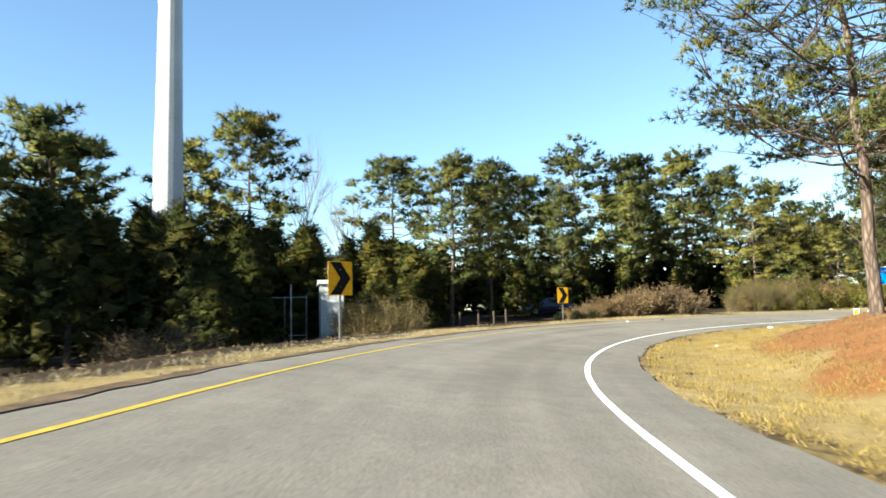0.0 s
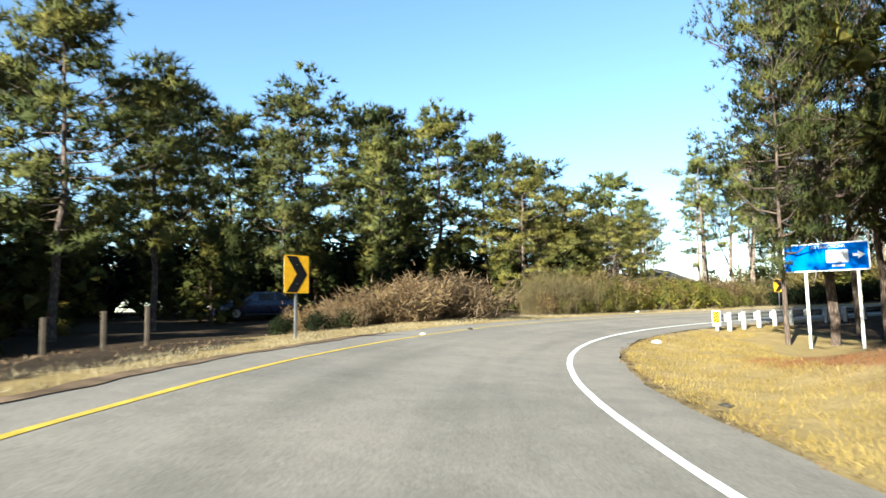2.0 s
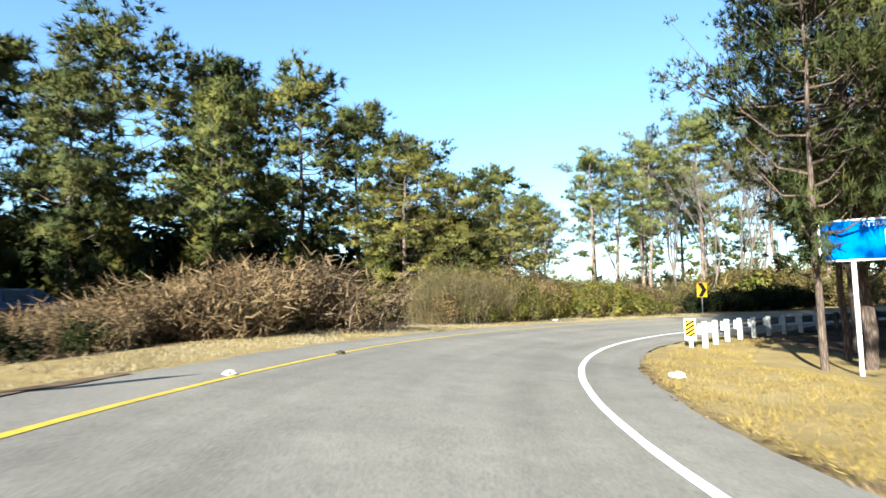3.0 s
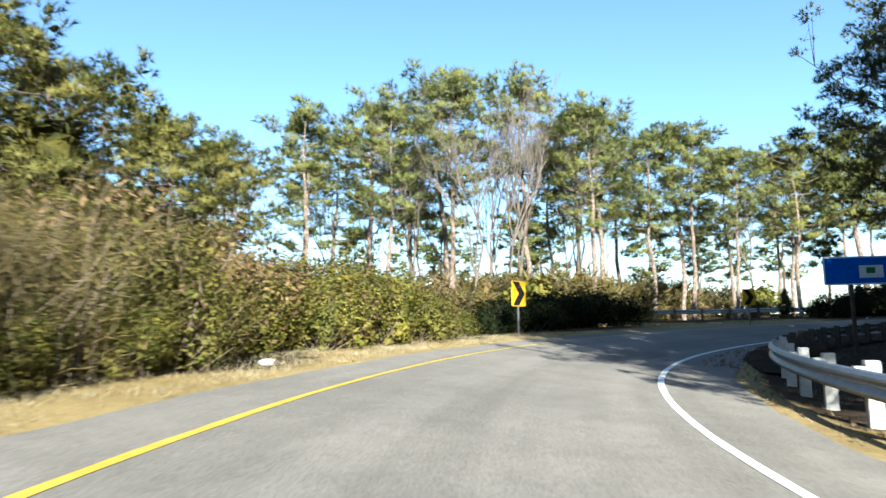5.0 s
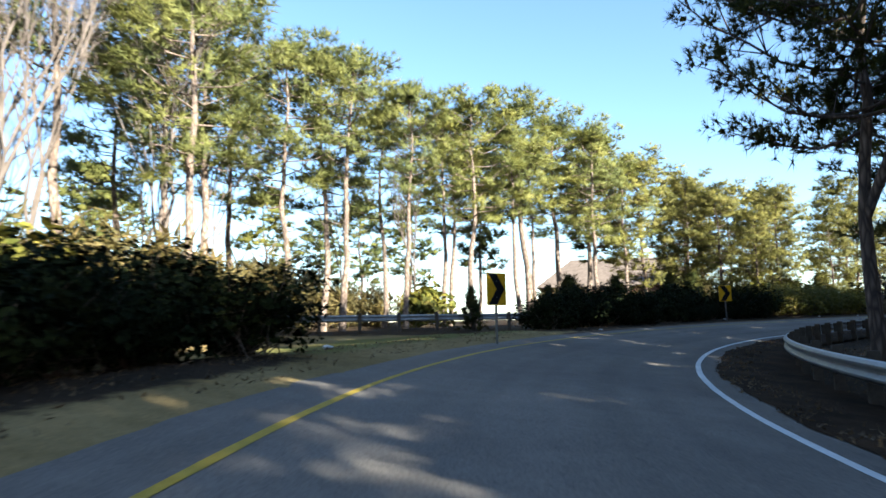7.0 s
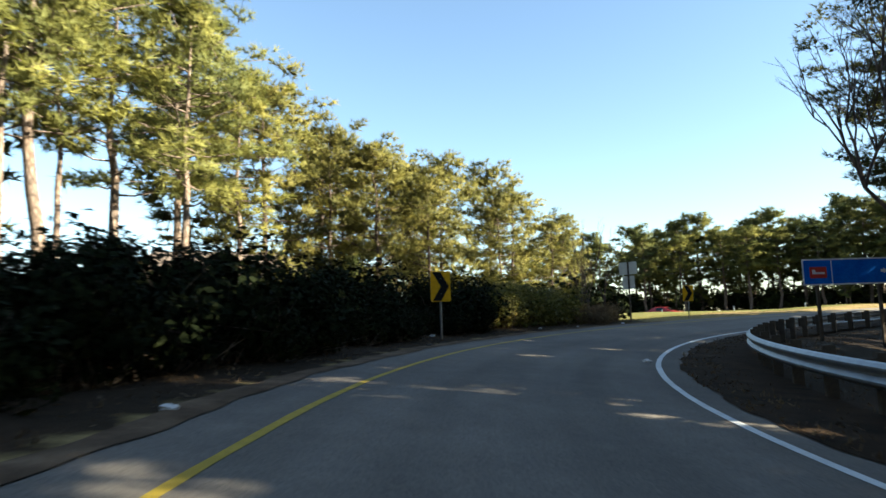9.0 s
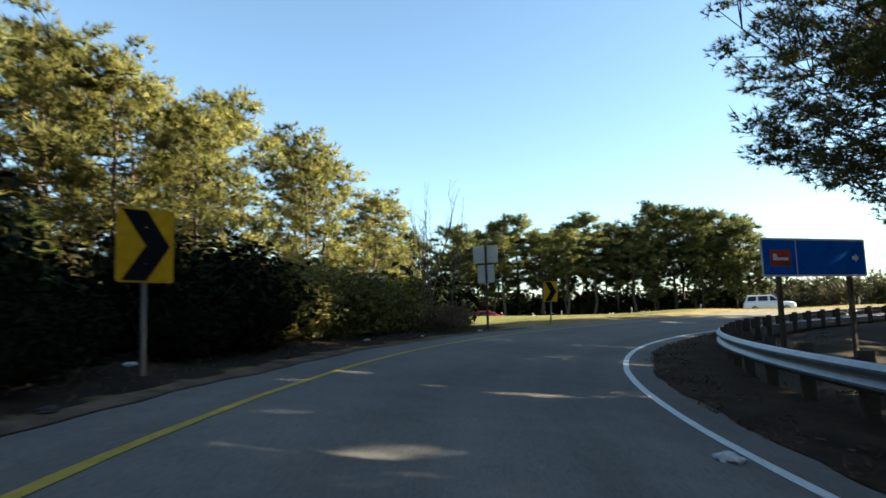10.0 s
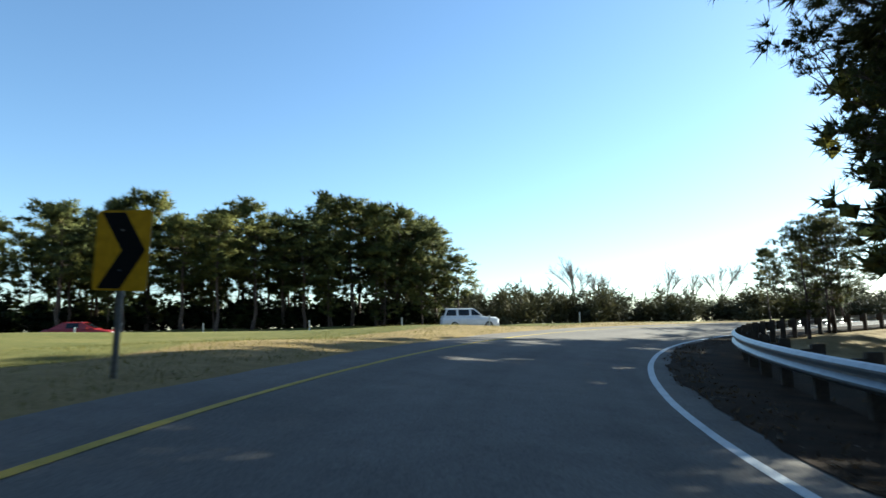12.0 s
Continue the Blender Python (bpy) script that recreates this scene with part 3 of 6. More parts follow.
def rail_post_mesh(mat):
    bm = box_bm(0.13, 0.17, 1.26, (0, -0.22, -0.45), 0.008)
    me = bpy.data.meshes.new("post")
    bm.to_mesh(me)
    bm.free()
    me.materials.append(mat)
    return me


def rail_block_mesh(mat):
    bm = box_bm(0.12, 0.13, 0.34, (0, -0.07, 0.4), 0.006)
    me = bpy.data.meshes.new("blockout")
    bm.to_mesh(me)
    bm.free()
    me.materials.append(mat)
    return me


POST_ME, BLOCK_ME = rail_post_mesh(GREY_WOOD), rail_block_mesh(GREY_WOOD)
DARK_POST, DARK_BLOCK = rail_post_mesh(DARK_WOOD), rail_block_mesh(DARK_WOOD)


def build_guardrail():
    rail = empty("guardrail", *on_axis(9.0, RAIL_D))
    inv = rail.matrix_world.inverted()
    us = np.arange(5.3, 18.4, 1 / 24)
    c = on_axis(us, RAIL_D)
    c[:, 2] -= 0.045
    nrm = np.stack([np.interp(us, AX_U, AX_N[:, k]) for k in (0, 1)], 1)
    me = beam_mesh(c, nrm, None)
    me.transform(inv)
    child("beam", me, rail, "corrugated galvanised steel beam")
    s = np.interp(us, AX_U, AX_S)
    for k in np.arange(s[0] + 0.15, s[-1], 1.95):
        u = np.interp(k, AX_S, AX_U)
        p = on_axis(u, RAIL_D)
        z = p[2] - 0.045
        m = inv @ pose(p[0], p[1], z, 0, 0, heading(u))
        # Past step 6.8 the posts' shade is put into a darker wood.
        post = child("post", POST_ME if u < 6.8 else DARK_POST, rail, "" if u < 6.8 else "wooden post coloured dark for the shade")
        post.matrix_basis = m
        child("blockout", BLOCK_ME if u < 6.8 else DARK_BLOCK, post)
    tagged(rail, "galvanised corrugated guardrail on wooden posts", "guardrail")


build_guardrail()


def build_far_guardrail():
    a, b = np.array((74.0, 68.0)), np.array((78.6, 37.5))
    rail = empty("guardrail", a[0], a[1], gz(*a))
    inv = rail.matrix_world.inverted()
    n = 40
    xy = a + (b - a) * np.linspace(0, 1, n)[:, None]
    c = np.c_[xy, np.full(n, 1.36)]
    d = (b - a) / np.linalg.norm(b - a)
    nrm = np.tile([d[1], -d[0]], (n, 1))
    nrm = -nrm if (nrm[0] @ np.array((-1, 0))) < 0 else nrm
    me = beam_mesh(c, nrm, None, mat=DULL_STEEL)
    me.transform(inv)
    child("beam", me, rail, "dull corrugated steel beam")
    turn = math.degrees(math.atan2(d[1], d[0])) + 180
    for k in np.arange(0.5, np.linalg.norm(b - a), 1.95):
        p = a + d * k
        post = child("post", DARK_POST, rail)
        post.matrix_basis = inv @ pose(p[0], p[1], 1.36, 0, 0, turn + 180)
        child("blockout", DARK_BLOCK, post)
    tagged(rail, "dull steel guardrail beside the wood beyond the ramp", "guardrail")


build_far_guardrail()


def build_end_marker():
    x, y, z = on_axis(5.24, RAIL_D + 0.1)
    z = on_axis(5.24, EDGE_R - 0.6)[2]
    t = empty("object_marker", x, y, z, heading(5.24) - 90)
    part("panel", plate_bm(rounded(0.36, 0.68, 0.02, 0.18), 0.01), SIGN_WHITE, t, "white-framed panel")
    part("face", plate_bm(rounded(0.29, 0.52, 0.01, 0.3), 0.004, -0.006), SIGN_YELLOW, t)
    for k in range(5):
        z0 = 0.2 + k * 0.13
        ring = [(-0.145, z0), (0.145, z0 + 0.19), (0.145, z0 + 0.255), (-0.145, z0 + 0.065)]
        for edge, keep in ((0.302, 1), (0.818, -1)):
            cut = []
            for (xa, za), (xb, zb) in zip(ring, ring[1:] + ring[:1]):
                if (za - edge) * keep >= 0:
                    cut.append((xa, za))
                if (za - edge) * (zb - edge) < 0:
                    q = (edge - za) / (zb - za)
                    cut.append((xa + (xb - xa) * q, edge))
            ring = cut
        if len(ring) > 2:
            part("stripe", plate_bm(ring, 0.003, -0.010), SIGN_BLACK, t, "black diagonal stripe")
    part("post", box_bm(0.12, 0.12, 0.5, (0, 0.09, -0.3), 0.008), GREY_WOOD, t)
    tagged(t, "yellow and black striped marker at the guardrail's end", "road sign")


build_end_marker()

# ---- chevron signs ----
CH_W, CH_H = 0.70, 0.875


def chevron_sign(name="chevron_sign"):
    t = empty(name, 0, 0, 0)
    panel = part("panel", plate_bm(rounded(CH_W, CH_H, 0.04, 1.16), 0.004, -0.004), SIGN_YELLOW, t, "yellow reflective panel")
    w, h, z = CH_W * 0.96, CH_H * 0.95, 1.16 + CH_H * 0.025
    pts = [(-0.43 * w, z + h), (0.02 * w, z + h), (0.45 * w, z + h / 2), (0.02 * w, z), (-0.43 * w, z), (0.0 * w, z + h / 2)]
    part("arrow", plate_bm(pts, 0.002, -0.0075), SIGN_BLACK, panel, "black chevron arrow")
    part("back", plate_bm(rounded(CH_W, CH_H, 0.04, 1.16), 0.003, 0.001), SIGN_BACK, panel, "bare aluminium back")
    part("post", box_bm(0.062, 0.045, 2.35, (0, 0.03, -0.4), 0.006), GALV, t, "galvanised steel post")
    for k in (0.25, 0.75):
        bm = bmesh.new()
        bmesh.ops.create_cone(bm, cap_ends=True, segments=8, radius1=0.01, radius2=0.01, depth=0.012)
        bmesh.ops.rotate(bm, matrix=Matrix.Rotation(radians(90), 3, "X"), verts=bm.verts)
        bmesh.ops.translate(bm, vec=(0, -0.013, 1.16 + CH_H * k), verts=bm.verts)
        part("bolt", bm, GALV, t)
    return tagged(t, "yellow chevron sign with a black arrow on a steel post", "road sign", "chevron signs round the curve")


def sign_at(x, y, right, foot, lean=0.0):
    a = math.degrees(math.atan2(right[1], right[0]))
    return pose(x, y, foot, 0, lean, a)


first = chevron_sign()
spots = [((-2.5, 16.15), (0.80, 0.60), 0.77, 0), ((7.0, 35.45), (0.91, 0.41), 0.6, 0.5), ((44.95, 51.78), (0.91, -0.42), 0.78, 1.0), ((61.9, 44.75), (0.5, -0.866), 0.9, 0), ((78.66, 27.85), (-0.12, -0.99), 1.42, -0.5), ((82.55, 5.9), (-0.97, 0.22), 1.68, 3.0)]
first.matrix_world = sign_at(*spots[0][0], *spots[0][1:])
for place, rt, foot, ln in spots[1:]:
    copy_thing(first, sign_at(*place, rt, foot, ln))

# ---- blue service signs ----


def text_mesh(body, size, name):
    cu = bpy.data.curves.new(name, "FONT")
    cu.body, cu.size, cu.extrude, cu.align_x = body, size, 0.002, "CENTER"
    tmp = new("lettering_tmp", cu)
    me = bpy.data.meshes.new_from_object(tmp.evaluated_get(bpy.context.evaluated_depsgraph_get()))
    bpy.data.objects.remove(tmp)
    me.transform(Matrix.Rotation(radians(90), 4, "X"))
    return me


def blue_sign(tl, right, w, h, z_bottom, posts, post_mat, label):
    """A blue panel with white border on posts. tl: plan place of its left end."""
    rt = Vector((*right, 0)).normalized()
    mid = Vector((*tl, 0)) + rt * w / 2
    base = gz(mid.x, mid.y)
    t = empty("service_sign", mid.x, mid.y, base, math.degrees(math.atan2(rt.y, rt.x)))
    zb = z_bottom - base
    panel = part("panel", plate_bm(rounded(w, h, 0.05, zb), 0.006, -0.006), SIGN_WHITE, t, "white border sheet")
    part("face", plate_bm(rounded(w - 0.1, h - 0.1, 0.04, zb + 0.05), 0.002, -0.010), SIGN_BLUE, panel, "deep blue reflective face")
    part("back", plate_bm(rounded(w, h, 0.05, zb), 0.003, 0.001), SIGN_BACK, panel, "bare aluminium back")
    for k in posts:
        px = -w / 2 + w * k
        p = mid + rt * px
        low = gz(p.x, p.y) - base - 0.4
        part("post", box_bm(0.105, 0.1, zb + h - 0.08 - low, (px, 0.062, low), 0.008), post_mat, t)
    return tagged(t, label, "road sign", "blue service signs"), panel, zb


b1, b1_panel, zb = blue_sign((25.76, 36.98), (1.22, -2.45), 2.76, 1.04, 2.35, (0.26, 0.86), GREY_WOOD, "blue attractions sign with a white logo panel and arrow")
me = text_mesh("ATTRACTIONS", 0.16, "lettering")
me.transform(Matrix.Translation((0.1, -0.0125, zb + 0.84)))
me.materials.append(SIGN_WHITE)
child("lettering", me, b1_panel, "white capital lettering")
logo = part("logo_panel", plate_bm(rounded(0.7, 0.46, 0.03, zb + 0.3), 0.003, -0.0135), SIGN_WHITE, b1_panel, "pale logo panel")
logo.location.x = 0.38
mark = part("logo_mark", plate_bm([(-0.2, 0.47), (0.22, 0.47), (0.22, 0.56), (0.02, 0.66), (-0.2, 0.62)], 0.002, -0.0165), SIGN_BACK, logo, "grey-green emblem")
mark.location.z = zb
bar = part("text_bar", plate_bm([(0.2, 0.15), (0.6, 0.15), (0.6, 0.23), (0.2, 0.23)], 0.002, -0.0125), SIGN_WHITE, b1_panel, "white line of small lettering")
bar.location.z = zb
arrow = part("arrow", plate_bm([(0.86, 0.5), (1.02, 0.5), (1.02, 0.4), (1.24, 0.55), (1.02, 0.7), (1.02, 0.6), (0.86, 0.6)], 0.002, -0.0125), SIGN_WHITE, b1_panel, "white arrow")
arrow.location.z = zb

b2, b2_panel, zb = blue_sign((47.72, 42.34), (0.30, -0.954), 2.76, 0.92, 2.4, (0.3, 0.85), DARK_WOOD, "blue service sign with a pale logo panel")
logo = part("logo_panel", plate_bm(rounded(0.72, 0.4, 0.03, zb + 0.22), 0.003, -0.0135), SIGN_WHITE, b2_panel, "pale logo panel")
logo.location.x = 0.05
mark = part("logo_mark", plate_bm([(-0.15, 0.36), (0.12, 0.36), (0.12, 0.55), (-0.15, 0.55)], 0.002, -0.0165), SIGN_GREEN, logo, "green emblem")
mark.location.z = zb

b3, b3_panel, zb = blue_sign((73.29, 15.19), (-0.66, -0.75), 3.3, 0.95, 2.92, (0.16, 0.84), DARK_WOOD, "long blue service sign with a red logo panel")
logo = part("logo_panel", plate_bm(rounded(0.62, 0.4, 0.02, zb + 0.26), 0.003, -0.0135), SIGN_RED, b3_panel, "red logo panel")
logo.location.x = -1.08
mark = part("logo_mark", plate_bm([(-0.22, 0.4), (0.24, 0.4), (0.24, 0.47), (-0.08, 0.47), (-0.12, 0.56), (-0.22, 0.56)], 0.002, -0.0165), SIGN_WHITE, logo, "white emblem")
mark.location.z = zb
rule = part("divider", plate_bm([(-0.6, 0.04), (-0.57, 0.04), (-0.57, 0.91), (-0.6, 0.91)], 0.002, -0.0125), SIGN_WHITE, b3_panel, "white dividing rule")
rule.location.z = zb
arrow = part("arrow", plate_bm([(1.2, 0.42), (1.3, 0.42), (1.3, 0.36), (1.42, 0.47), (1.3, 0.58), (1.3, 0.52), (1.2, 0.52)], 0.002, -0.0125), SIGN_WHITE, b3_panel, "white arrow")
arrow.location.z = zb


def back_sign():
    """Two panels seen from behind, on one post."""
    x, y = 82.62, 11.6
    base = gz(x, y)
    t = empty("road_sign_back", x, y, base, 180)
    part("panel", plate_bm(rounded(1.0, 0.62, 0.03, 2.38), 0.004, -0.004), SIGN_BACK, t, "wide bare aluminium panel")
    part("panel", plate_bm(rounded(0.68, 0.64, 0.03, 1.66), 0.004, -0.004), SIGN_BACK, t, "square bare aluminium panel")
    part("post", box_bm(0.075, 0.06, 3.42, (0.03, -0.04, -0.4), 0.006), DARK_WOOD, t)
    tagged(t, "two aluminium sign panels seen from behind on one post", "road sign")


back_sign()

# ---- vegetation ----
RNG = np.random.default_rng(7)


def unit(v):
    return v / np.maximum(np.linalg.norm(v, axis=-1, keepdims=True), 1e-9)


def tube(points, radii, sides=6):
    """Vertices and quad faces of a tapering tube."""
    p, r = np.asarray(points, float), np.asarray(radii, float)
    t = unit(np.gradient(p, axis=0))
    side = unit(np.cross(t, np.array((0.31, 0.93, 0.17))))
    up = np.cross(side, t)
    a = np.linspace(0, 2 * np.pi, sides, endpoint=False)
    ring = np.cos(a)[None, :, None] * side[:, None] + np.sin(a)[None, :, None] * up[:, None]
    v = (p[:, None] + ring * r[:, None, None]).reshape(-1, 3)
    n = len(p)
    i = np.arange(n - 1)[:, None] * sides + np.arange(sides)
    j = np.arange(n - 1)[:, None] * sides + (np.arange(sides) + 1) % sides
    f = np.stack([i, j, j + sides, i + sides], -1).reshape(-1, 4)
    return v, f


class Wood:
    def __init__(self):
        self.v, self.f, self.n = [], [], 0

    def add(self, points, radii, sides=6):
        v, f = tube(points, radii, sides)
        self.v.append(v)
        self.f.append(f + self.n)
        self.n += len(v)

    def mesh(self, name, mat):
        return mesh_np(name, np.concatenate(self.v), np.concatenate(self.f), mat, True)


def blades(centres, ways, length, width, rng, droop=0.0, face=None):
    """One long triangle per centre, pointing along its way; it turns its flat side to face, if given."""
    n = len(centres)
    w = unit(ways)
    side = unit(np.cross(w, rng.normal(size=(n, 3)) * (1.0 if face is None else 0.25) + (0.0 if face is None else unit(face))))
    ln = (np.asarray(length) * rng.uniform(0.65, 1.3, n))[:, None]
    wd = (np.asarray(width) * rng.uniform(0.6, 1.4, n))[:, None]
    a, b = centres - side * wd / 2, centres + side * wd / 2
    tip = centres + w * ln
    tip[:, 2] -= droop * ln[:, 0]
    return np.stack([a, b, tip], 1).reshape(-1, 3)


def leaves(centres, normals, size, rng):
    """A small four-cornered leaf per centre, two triangles folded along its middle."""
    n = len(centres)
    nn = unit(normals + rng.normal(size=(n, 3)) * 0.55)
    a = unit(np.cross(nn, rng.normal(size=(n, 3))))
    b = np.cross(nn, a)
    s = (size * rng.uniform(0.6, 1.4, n))[:, None]
    v = np.stack([centres - a * s, centres - b * s * 0.55 + nn * s * 0.2, centres + a * s, centres + b * s * 0.55 + nn * s * 0.2], 1)
    return v.reshape(-1, 3)


def soft_mesh(name, v, n, mat, corners=3):
    """Loose leaves shaded as the rounded clump that they cover; n is one way per leaf or per corner."""
    f = v.reshape(-1, corners, 3)
    g = np.cross(f[:, 1] - f[:, 0], f[:, 2] - f[:, 0])
    n = np.repeat(n, corners, axis=0) if len(n) == len(f) else n
    n = n.reshape(-1, corners, 3).copy()
    back = (g * n.mean(1)).sum(1) < 0
    f[back], n[back] = f[back, ::-1], n[back, ::-1]
    me = mesh_np(name, f.reshape(-1, 3), np.arange(len(f) * corners).reshape(-1, corners), mat, True)
    me.normals_split_custom_set(unit(n).reshape(-1, 3).tolist())
    return me


OCTA = np.array([(1, 0, 0), (0, 1, 0), (-1, 0, 0), (0, -1, 0), (0, 0, 1), (0, 0, -1)], float)
OCTA_FACES = np.array([(0, 1, 4), (1, 2, 4), (2, 3, 4), (3, 0, 4), (1, 0, 5), (2, 1, 5), (3, 2, 5), (0, 3, 5)])


def tufts(c, r, out, per, length, width, rng, core=0.0):
    """Sprays of needles at centres c with radii r, fanned towards out, the way out of the crown. core: a dense ragged heart."""
    n = len(c)
    o = unit(rng.normal(size=(n, per, 3)) + out[:, None] * 0.75 + np.array((0, 0, 0.2)))
    start = (c[:, None] - o * r[:, None, None] * 0.15).reshape(-1, 3)
    face = (o * 0.45 + out[:, None] * 0.8).reshape(-1, 3)
    rr = np.repeat(r, per)
    v = blades(start, o.reshape(-1, 3), length * rr, width * rr, rng, 0.05, face)
    nn = np.repeat(face, 3, axis=0)
    if not core:
        return v, nn
    k = core * rng.uniform(0.6, 1.15, (n, 6, 1)) * r[:, None, None]
    spin = unit(rng.normal(size=(n, 3)))
    turn = np.cross(spin[:, None], OCTA[None]) * 0.7 + OCTA[None]
    vert = c[:, None] + unit(turn) * k * np.array((1, 1, 0.8))
    heart = vert[:, OCTA_FACES].reshape(-1, 3)
    hn = unit(turn)[:, OCTA_FACES] * 0.45 + out[:, None, None] * 0.8
    return np.concatenate([heart, v]), np.concatenate([hn.reshape(-1, 3), nn])


def tri_mesh(name, v, mat):
    return mesh_np(name, v, np.arange(len(v)).reshape(-1, 3), mat)


def pad(centre, size, count, rng, flat=0.5):
    """Places of the tufts on one flat-bottomed pad of foliage."""
    o = unit(rng.normal(size=(count, 3))) * (rng.uniform(0.15, 1, (count, 1)) ** 0.5)
    o[:, 2] = np.where(o[:, 2] < 0, o[:, 2] * 0.6, o[:, 2])
    return centre + o * np.array((size, size, size * flat)), o


def pine(seed, height, bare, spread, boughs, per_pad, radius, needles, size=1.0, lean=0.0, sparse=0.0, bark=None, long=1.45, wide=0.17, fine=0, core=0.0, fork=0.0, leaf=None):
    """Meshes of one pine: trunk with limbs, and pads of needle tufts. fine: extra twigs on each bough, with a tuft each."""
    rng = np.random.default_rng(seed)
    wood = Wood()
    zs = np.linspace(0, 1, 12)
    sway = np.cumsum(rng.normal(size=(12, 2)) * 0.012 * height, axis=0) * 0.5
    sway[:, 0] += lean * zs * height
    trunk = np.c_[sway - sway[0], zs * height - 0.4 * (1 - zs)]
    r0 = 0.0105 * height + 0.05
    wood.add(trunk, r0 * (1 - 0.88 * zs) + 0.012, 8)
    cs, outs, pads = [], [], []
    step = 2 if height > 15 else 1
    second = trunk
    if fork:
        w = np.clip((zs - fork) / (1 - fork), 0, 1)[:, None]
        second = trunk + np.array((-0.11, 0.05, -0.04)) * height * np.sqrt(w) + np.array((-0.04, 0.06, 0.0)) * height * w
        wood.add(second[zs > fork - 0.05], (r0 * 0.8 * (1 - 0.88 * zs) + 0.012)[zs > fork - 0.05], 7)
    for k in range(boughs):
        q = (k + rng.uniform(0.1, 0.9)) / boughs
        rel = bare + (1 - bare) * q**0.9
        if rng.uniform() < sparse:
            continue
        stem = second if k % 2 and rel > fork else trunk
        base = np.array([np.interp(rel, zs, stem[:, j]) for j in range(3)])
        fade = np.interp(q, [0, 0.25, 0.6, 0.9, 1], [0.6, 1.0, 0.95, 0.6, 0.25])
        reach = spread * fade * rng.uniform(0.5, 1.15)
        az = k * 2.399 + rng.normal() * 0.5
        rise = rng.uniform(-0.05, 0.35) + 0.5 * q**3
        way = np.array((math.cos(az), math.sin(az), rise))
        s = np.linspace(0, 1, 6)
        bend = np.c_[np.zeros(6), np.zeros(6), 0.14 * reach * (s**2) - 0.1 * reach * np.sin(s * np.pi)]
        limb = base + way * reach * s[:, None] + bend + np.cumsum(rng.normal(size=(6, 3)) * 0.035 * reach, axis=0) * s[:, None]
        wood.add(limb[::step], ((r0 * 0.3 * (1 - rel * 0.6)) * (1 - 0.85 * s) + 0.008)[::step], 4)
        ends = [limb[-1], limb[4]] if fine else [limb[-1]]
        for j in range(7 if fine else 2):
            b0 = limb[2 + (j * 2) % 3] * 0.6 + limb[3 + (j * 2) % 3] * 0.4
            side = np.array((-way[1], way[0], 0)) * rng.choice((-1, 1)) * rng.uniform(0.2, 0.45) * reach
            tip = b0 + side + way * 0.2 * reach + np.array((0, 0, rng.uniform(-0.03, 0.25) * reach))
            wood.add(np.stack([b0, tip]), np.array((0.022, 0.006)) * (0.5 + height / 20), 3)
            ends.append(tip)
            for _ in range(fine):
                p0 = b0 + (tip - b0) * rng.uniform(0.3, 1.0)
                p1 = p0 + unit(rng.normal(size=3) + way * 0.7 + np.array((0, 0, 0.3))) * rng.uniform(0.25, 0.6)
                wood.add(np.stack([p0, p1]), np.array((0.011, 0.005)), 3)
                cs.append(p1[None])
                outs.append(unit(p1 - trunk[8])[None])
        for e in ends:
            wide_pad = size * rng.uniform(0.55, 1.0)
            c, o = pad(e + np.array((0, 0, 0.08)), wide_pad, per_pad, rng)
            pads.append((*e, wide_pad, *unit(e - base)))
            cs.append(c)
            outs.append(unit(o + unit(e - base) * 0.7 + np.array((0, 0, 0.25))))
    for k in range(9):
        e = trunk[-1] + rng.normal(size=3) * np.array((0.2, 0.2, 0.1)) * spread * 0.6 - np.array((0, 0, 0.1 * spread))
        wide_pad = size * rng.uniform(0.55, 0.95)
        c, o = pad(e, wide_pad, per_pad, rng)
        pads.append((*e, wide_pad, 0, 0, 1))
        cs.append(c)
        outs.append(unit(o + np.array((0, 0, 0.5))))
    c, out = np.concatenate(cs), np.concatenate(outs)
    v, n = tufts(c, radius * rng.uniform(0.65, 1.3, len(c)), out, needles, long, wide, rng)
    if core:
        q = np.array(pads)
        hv, hn = tufts(q[:, :3], q[:, 3], q[:, 4:], 0, 1, 1, rng, core)
        v, n = np.concatenate([v, hv]), np.concatenate([n, hn])
    return wood.mesh("trunk", bark or BARK), soft_mesh("crown", v, n, leaf or NEEDLES)


